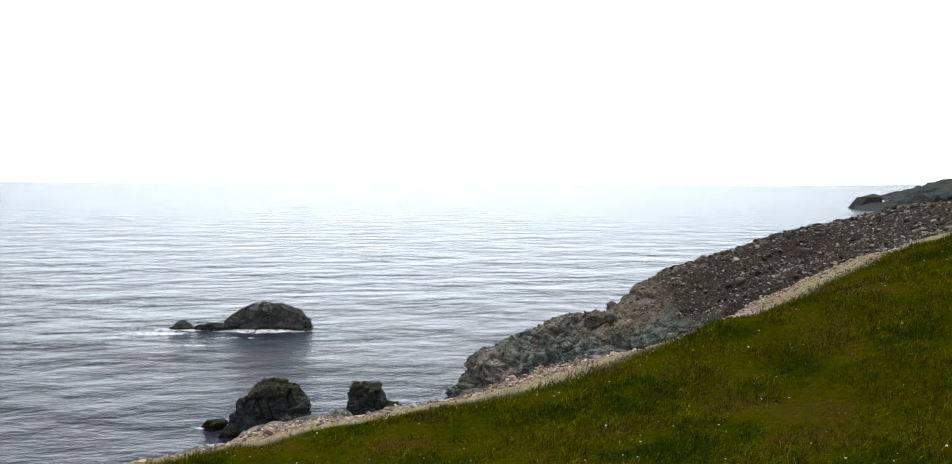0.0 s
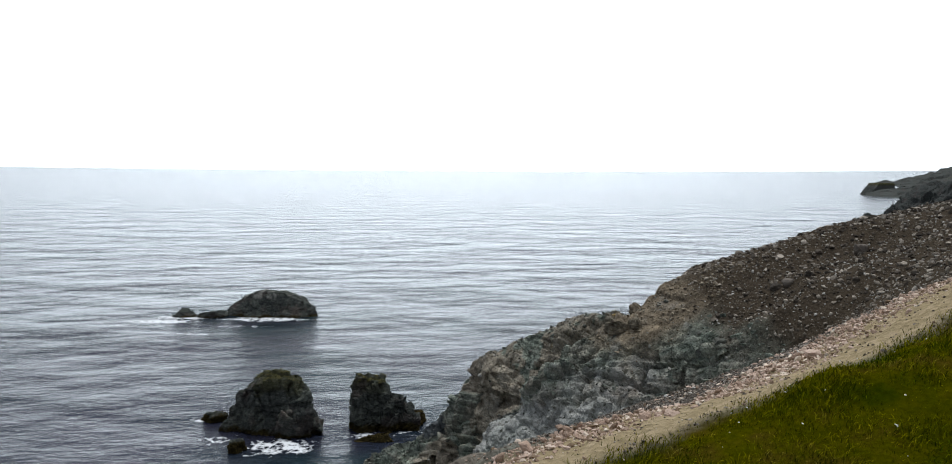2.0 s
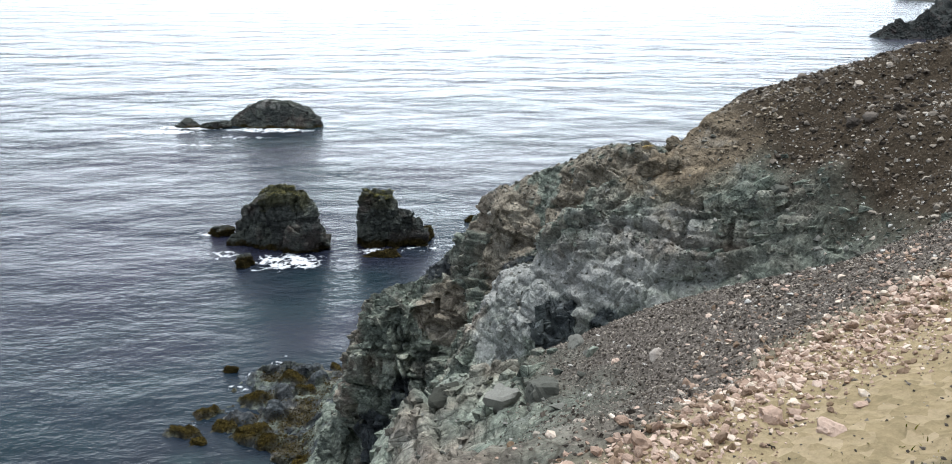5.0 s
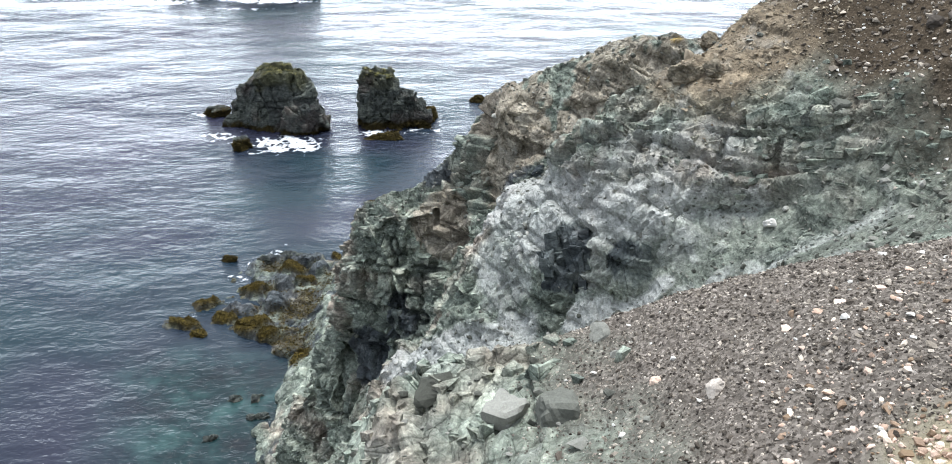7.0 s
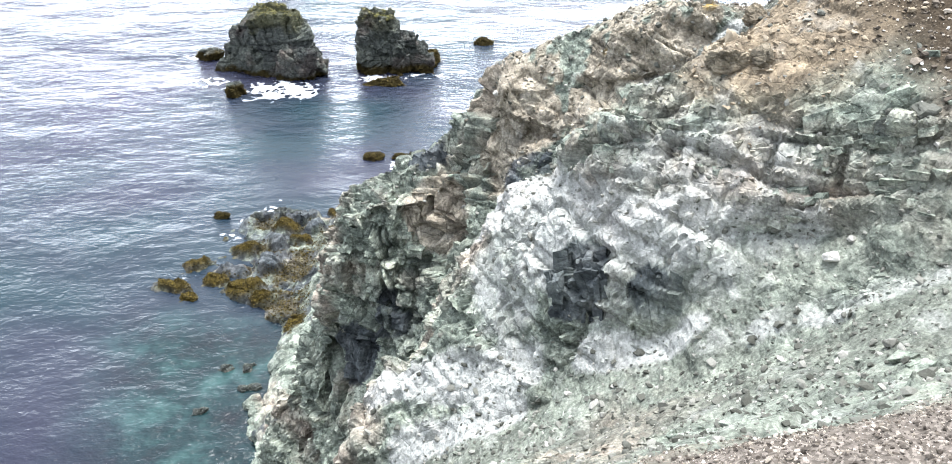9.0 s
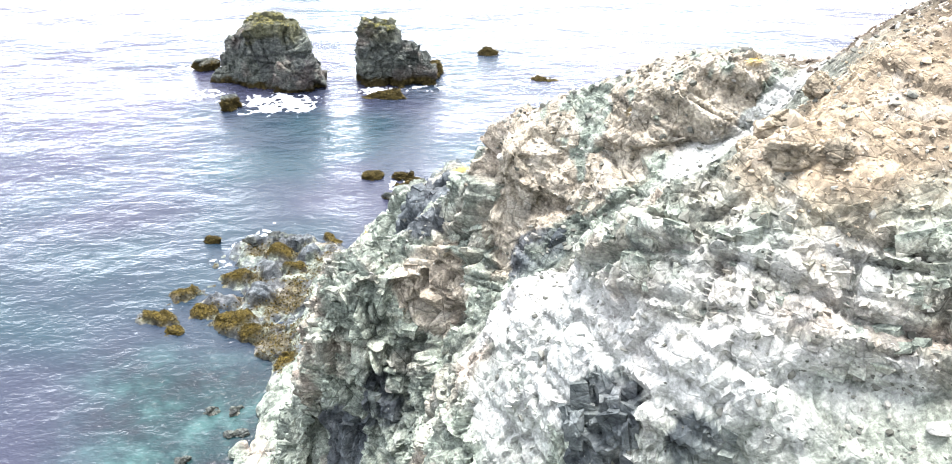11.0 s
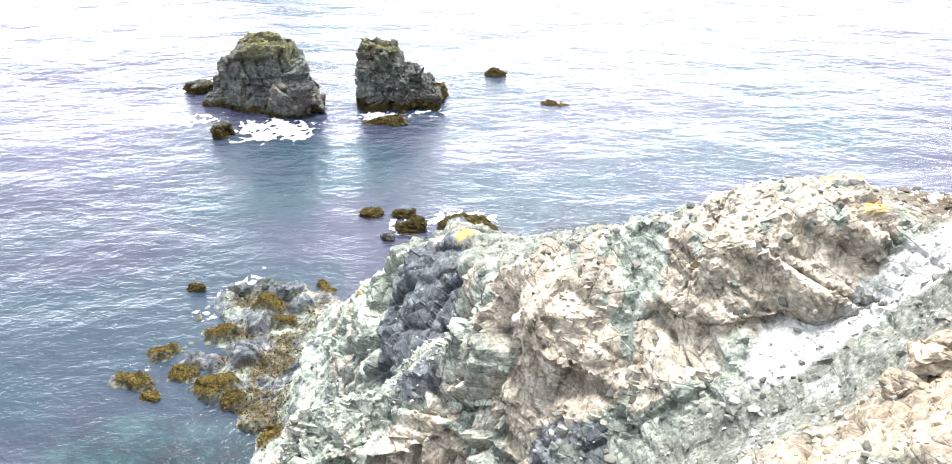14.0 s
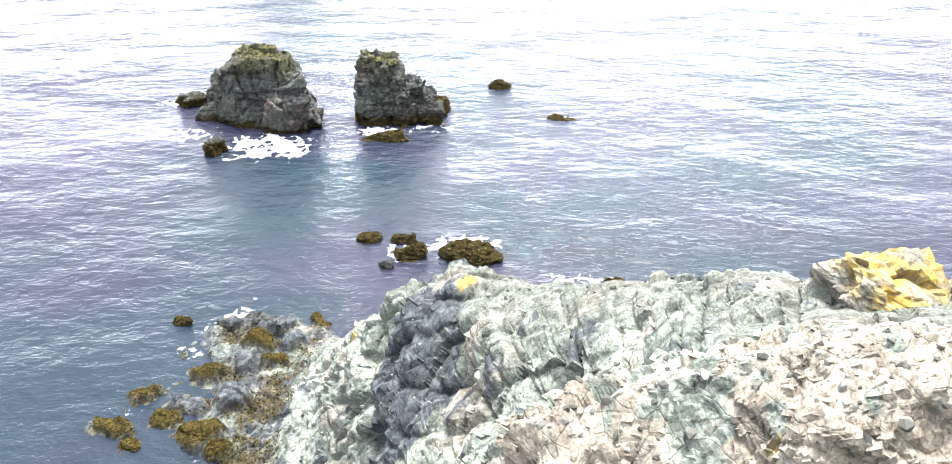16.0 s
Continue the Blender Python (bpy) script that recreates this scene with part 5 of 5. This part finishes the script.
land_blocks("gully_chunks", (rubble + 0.5 * chute_a + 1.3 * dust + 0.8 * ochre) * land * (1 - scree) * soft_step(24, 27, y) * soft_step(50, 47, y), 9000, 0.012, 0.07, "angular grey-green chunks lying in the gully", 2.8, 0.3)
land_blocks("slate_blocks", blob((2.5, 38.8, 34.5), (1.0, 1.0, 1.3), 0.2) + 0.5 * blob((4.5, 37.6, 35.0), (0.9, 0.8, 0.8), 0.2), 46, 0.16, 0.36, "upright dark slate-grey blocks breaking out of pale dust", 1.3, 0.6, (0.75, 0.75, 1.8))
land_blocks("tumbled_blocks", soft_step(24.5, 26, y) * soft_step(33, 30, y) * soft_step(-4, -2.5, x) * soft_step(2.8, 1.6, x + 0.4 * (y - 26)) * (1 - scree), 190, 0.06, 0.2, "tumbled pale green-grey blocks at the gully's head", 1.5, 0.15)
land_blocks("headland_blocks", rocky * soft_step(0.6, 1.6, z) * steepness * soft_step(56, 59, y) * (0.2 + 0.8 * broken) * (1 - 0.8 * weed), 1900, 0.12, 0.45, "angular dark and grey-green blocks of the headland", 1.7, 0.68)
land_block_parts((1.2 * band + 0.35 * wall * land) * (1 - dust) * steepness * soft_step(-9.5, -8, x), 290, 0.12, 0.30, CLIFF, 0.85)
stone_stuff("gully_stones", loose * soft_step(0.35, 0.6, slope) * soft_step(26, 28, y) * soft_step(40, 38, y) * land, 24000, 0.01, 0.07, GREEN_STONE, "small grey-green stones covering the gully", level=0)
stone_stuff("scree_stones", scree * (0.25 + near_scree) * soft_step(62, 50, y) * soft_step(34, 20, x), 40000, 0.009, 0.036, PALE_STONE, "loose dark grey scree stones with pale ones among them", level=0)
stone_stuff("fine_scree", near_scree * (1 - grass) * (1 - 0.92 * gravel) * soft_step(12, 8, x), 26000, 0.006, 0.035, GREY_STONE, "small grey pebbles of the scree", level=0)
stone_stuff("hill_stones", hill * scree * soft_step(58, 50, y) * soft_step(30, 20, x), 10000, 0.03, 0.13, PALE_STONE, "pale and dark stones scattered over the scree hill")
stone_stuff("pale_pebbles", (hill + 0.3 * near_scree) * scree * soft_step(58, 50, y) * soft_step(30, 20, x), 3200, 0.016, 0.06, WHITE_STONE, "small whitish pebbles scattered over the dark scree")
stone_stuff("edge_stones", gravel * soft_step(0.3, 0.8, from_edge / width) * soft_step(-8, -5, x) * soft_step(30, 18, x), 18000, 0.013, 0.06, BEIGE_STONE, "tan and pink stones strewn along the cliff edge")
stone_stuff("spilled_stones", scree * soft_step(2.0, 1.0, from_edge / width) * soft_step(30, 18, x), 2500, 0.014, 0.07, BEIGE_STONE, "tan stones spilled onto the scree")
stone_stuff("rubble", (0.5 * rocky + fines_and_top_shade) * soft_step(0.35, 0.6, slope) * land * soft_step(22, 26, y) * soft_step(58, 53, y), 26000, 0.016, 0.12, GREEN_STONE, "broken grey-green rubble lying on the cliff")
stone_stuff("headland_rubble", rocky * soft_step(0.4, 0.7, slope) * soft_step(0.5, 1.5, z) * soft_step(56, 60, y) * (1 - weed) * soft_step(2, 3, z), 2500, 0.04, 0.22, GREEN_STONE, "broken grey-green rubble on the headland", level=0)
stone_stuff("ochre_rubble", ochre * soft_step(0.35, 0.6, slope), 1500, 0.02, 0.1, OCHRE_STONE, "yellow-brown broken stones on the spur")
stone_parts(gravel * soft_step(0.55, 0.95, from_edge / width) * soft_step(-5, -2, x) * soft_step(12, 9, x), 290, 0.035, 0.09, BEIGE_STONE, GROUND_GRAVEL)
stone_parts(scree * soft_step(30, 27, y) * soft_step(8, 5, x), 280, 0.022, 0.055, PALE_STONE, GROUND_SCREE)
stone_parts((rocky + fines_and_top_shade) * soft_step(0.45, 0.65, slope) * soft_step(24, 28, y) * soft_step(54, 51, y) * land, 290, 0.05, 0.14, GREEN_STONE, CLIFF)


# ---- single boulders ----
def boulder(at, radius, mat, label, flat_=0.75, seed=1):
    r = np.random.default_rng(seed)
    v, f = cut_body(5 if mat is LAND else 3, random_planes(r, 14 if mat is not GREEN_STONE else 1, 0.5))
    v = v * np.array((radius * (0.85 + 0.4 * r.random()), radius * (0.85 + 0.4 * r.random()), radius * flat_))
    p = v + seed * 13.0
    v = v + unit(v) * (0.12 * radius * blocks(p, (radius * 0.7,) * 3, seed, 0.6, 0.3))[:, None]
    if mat is LAND:
        v = v + unit(v) * min(1.0, radius) * (0.16 * blocks(p, (0.7, 0.7, 0.5), seed + 1, 0.6, 0.4) + 0.07 * blocks(p, (0.25, 0.25, 0.2), seed + 2, 0.6, 0.3))[:, None]
    me = mesh_of("boulder", v, f, mat)
    yellow = "lichen" in label
    for key in ATTRIBUTES:
        crown = soft_step(-0.15, 0.35, v[:, 2] / (radius * flat_) + 0.3 * value_noise(p, 0.9, seed, 3))
        put(me, key, {"lichen": 0.9 * crown * soft_step(-0.5, 0.1, value_noise(p, 0.7, seed + 3, 3)) * yellow, "slate": 0.3 * (1 - crown) * yellow, "ochre": crown * 0 + 0.7 * (not yellow),
                      "tone": 0.5 + 0.35 * blocks(p, (0.5, 0.5, 0.4), seed + 4, 0.3, 0.2), "cream": crown * 0 + 0.6}.get(key, crown * 0))
    ob = new("boulder", me)
    k = np.argmin((Q[:, 0] - at[0]) ** 2 + (Q[:, 1] - at[1]) ** 2)
    ob.matrix_world = pose(at[0], at[1], Q[k, 2] + radius * flat_ * (0.15 if radius > 0.7 else 0.35), r.random() * 20 - 10, r.random() * 20 - 10, r.random() * 360)
    return tagged(ob, label, "boulder", "boulders lying on the cliff")


for n, (at, radius, mat, label, flat_) in enumerate([
        ((12.8, 63.8), 2.6, LAND, "bulging outcrop covered in mustard-yellow lichen", 0.58),
        ((15.6, 63.0), 0.8, LAND, "smaller rock coated with orange lichen", 0.45),
        ((7.2, 44.7), 0.62, LAND, "big cracked yellow-brown block on the spur", 0.8),
        ((8.1, 44.9), 0.5, LAND, "yellow-brown block beside a bigger one", 0.8),
        ((6.4, 44.3), 0.36, LAND, "smaller yellow-brown block on the spur", 0.8),
        ((6.4, 41.5), 0.55, LAND, "big yellow-brown boulder on the rock spur", 0.9),
        ((7.2, 41.2), 0.34, LAND, "yellow-brown boulder on the rock spur", 0.8),
        ((6.7, 42.6), 0.3, OCHRE_STONE, "small yellow-brown boulder on the spur", 0.8),
        ((3.2, 17.6), 0.13, BEIGE_STONE, "flat pale stone at the gravel edge", 0.6),
        ((2.9, 18.2), 0.16, BEIGE_STONE, "pinkish flat stone at the gravel edge", 0.6),
        ((0.9, 17.7), 0.15, BEIGE_STONE, "pale pink stone on the cliff edge", 0.7),
        ((1.6, 18.0), 0.13, BEIGE_STONE, "tan stone on the cliff edge", 0.7),
        ((-0.6, 17.4), 0.14, BEIGE_STONE, "pointed pale stone on the cliff edge", 0.9),
        ((-1.6, 16.9), 0.12, BEIGE_STONE, "small pale stone on the cliff edge", 0.8),
        ((6.9, 21.0), 0.16, BEIGE_STONE, "pink upright stone on the gravel", 0.9),
        ((3.1, 23.9), 0.17, GREY_STONE, "rounded grey stone on the scree", 0.9),
        ((2.5, 24.8), 0.1, BEIGE_STONE, "small pink stone on the scree", 0.8),
        ((1.2, 25.1), 0.26, GREEN_STONE, "pale green-grey block in the rubble", 0.9),
        ((0.4, 25.6), 0.3, GREEN_STONE, "angular green-grey block in the rubble", 0.8),
        ((-0.9, 27.1), 0.3, GREEN_STONE, "tilted slab of green-grey rock in rubble", 0.6),
        ((2.0, 26.9), 0.2, GREEN_STONE, "green-grey block half buried in rubble", 0.7),
        ((8.3, 36.5), 0.26, WHITE_STONE, "single white stone on the gully slope", 0.85),
        ((10.2, 38.0), 0.22, GREEN_STONE, "squared green-grey block below the scree", 0.8),
        ((13.4, 39.0), 0.3, GREY_STONE, "pale boulder on the scree slope", 0.8),
        ((13.0, 39.4), 0.25, GREY_STONE, "grey boulder on the scree slope", 0.8),
        ((14.1, 38.6), 0.22, GREY_STONE, "light boulder on the scree slope", 0.7),
        ((17.0, 40.2), 0.35, GREY_STONE, "large grey boulder on the scree slope", 0.8)]):
    boulder(at, radius, mat, label, flat_, 40 + n)


# ---- grass ----
def blades(weight, count, length, mat, name, label, lean=0.4, width_=0.006):
    idx = sow_points(weight, count)
    base = spread(idx)
    clump = 0.4 + 1.0 * np.clip(value_noise(base * np.array((1, 1, 0)), 0.7, 77, 3) + 0.5, 0, 1)
    ln = length * clump * (0.5 + 0.9 * sow.random(count))
    a = sow.random(count) * 2 * math.pi
    side = np.stack([np.cos(a), np.sin(a), np.zeros(count)], -1) * (width_ * (0.7 + 0.6 * sow.random(count)))[:, None]
    way = np.stack([sow.normal(size=count) * lean + 0.25, sow.normal(size=count) * lean - 0.1, np.ones(count)], -1)
    way = unit(way) * ln[:, None]
    droop = np.stack([way[:, 0] * 0.7, way[:, 1] * 0.7, -0.35 * ln], -1)
    base[:, 2] -= 0.04
    v = np.stack([base - side, base + side, base + 0.6 * way + 0.7 * side, base + 0.6 * way - 0.7 * side, base + way + droop * 0.5], 1)
    off = (np.arange(count) * 5)[:, None, None]
    f = (np.array([[0, 1, 2], [0, 2, 3], [3, 2, 4]])[None] + off).reshape(-1, 3)
    return tagged(new(name, mesh_of(name, v.reshape(-1, 3), f, mat)), label, "grass", kind="stuff")


seen_grass = grass * soft_step(6, 9, y) * soft_step(-9, -7, x) * soft_step(26, 20, x)
blades(seen_grass, 300000, 0.15, GRASS, "grass", "thick wild green grass with drier tufts on the cliff top")
blades(grass * soft_step(-16, -10, y) * soft_step(9, 7, y) * soft_step(-14, -11, x) * soft_step(26, 20, x), 60000, 0.16, GRASS, "grass", "wild green grass on the bank behind the cliff edge")
blades(gravel * soft_step(1.0, 0.1, from_edge) * soft_step(26, 20, x), 6000, 0.1, GRASS, "grass_fringe", "thin grass creeping onto the gravel strip")
heads = sow_points(seen_grass, 600)
v, f = stone_batch(spread(heads) + np.array((0, 0, 0.15)), 0.008 + 0.006 * sow.random(600), 1)
tagged(new("wildflowers", mesh_of("wildflowers", v, f, PETAL)), "tiny white wildflowers dotted in the grass", "flowers", kind="stuff")

wet = sow_points(weed * soft_step(-0.1, 0.2, Q[:, 2]), 6000)
v, f = stone_batch(spread(wet), 0.03 + 0.07 * sow.random(6000), 1, 0.5)
tagged(new("seaweed", mesh_of("seaweed", v, f, WEED)), "brown rockweed spread over the low ledge", "seaweed", kind="stuff")
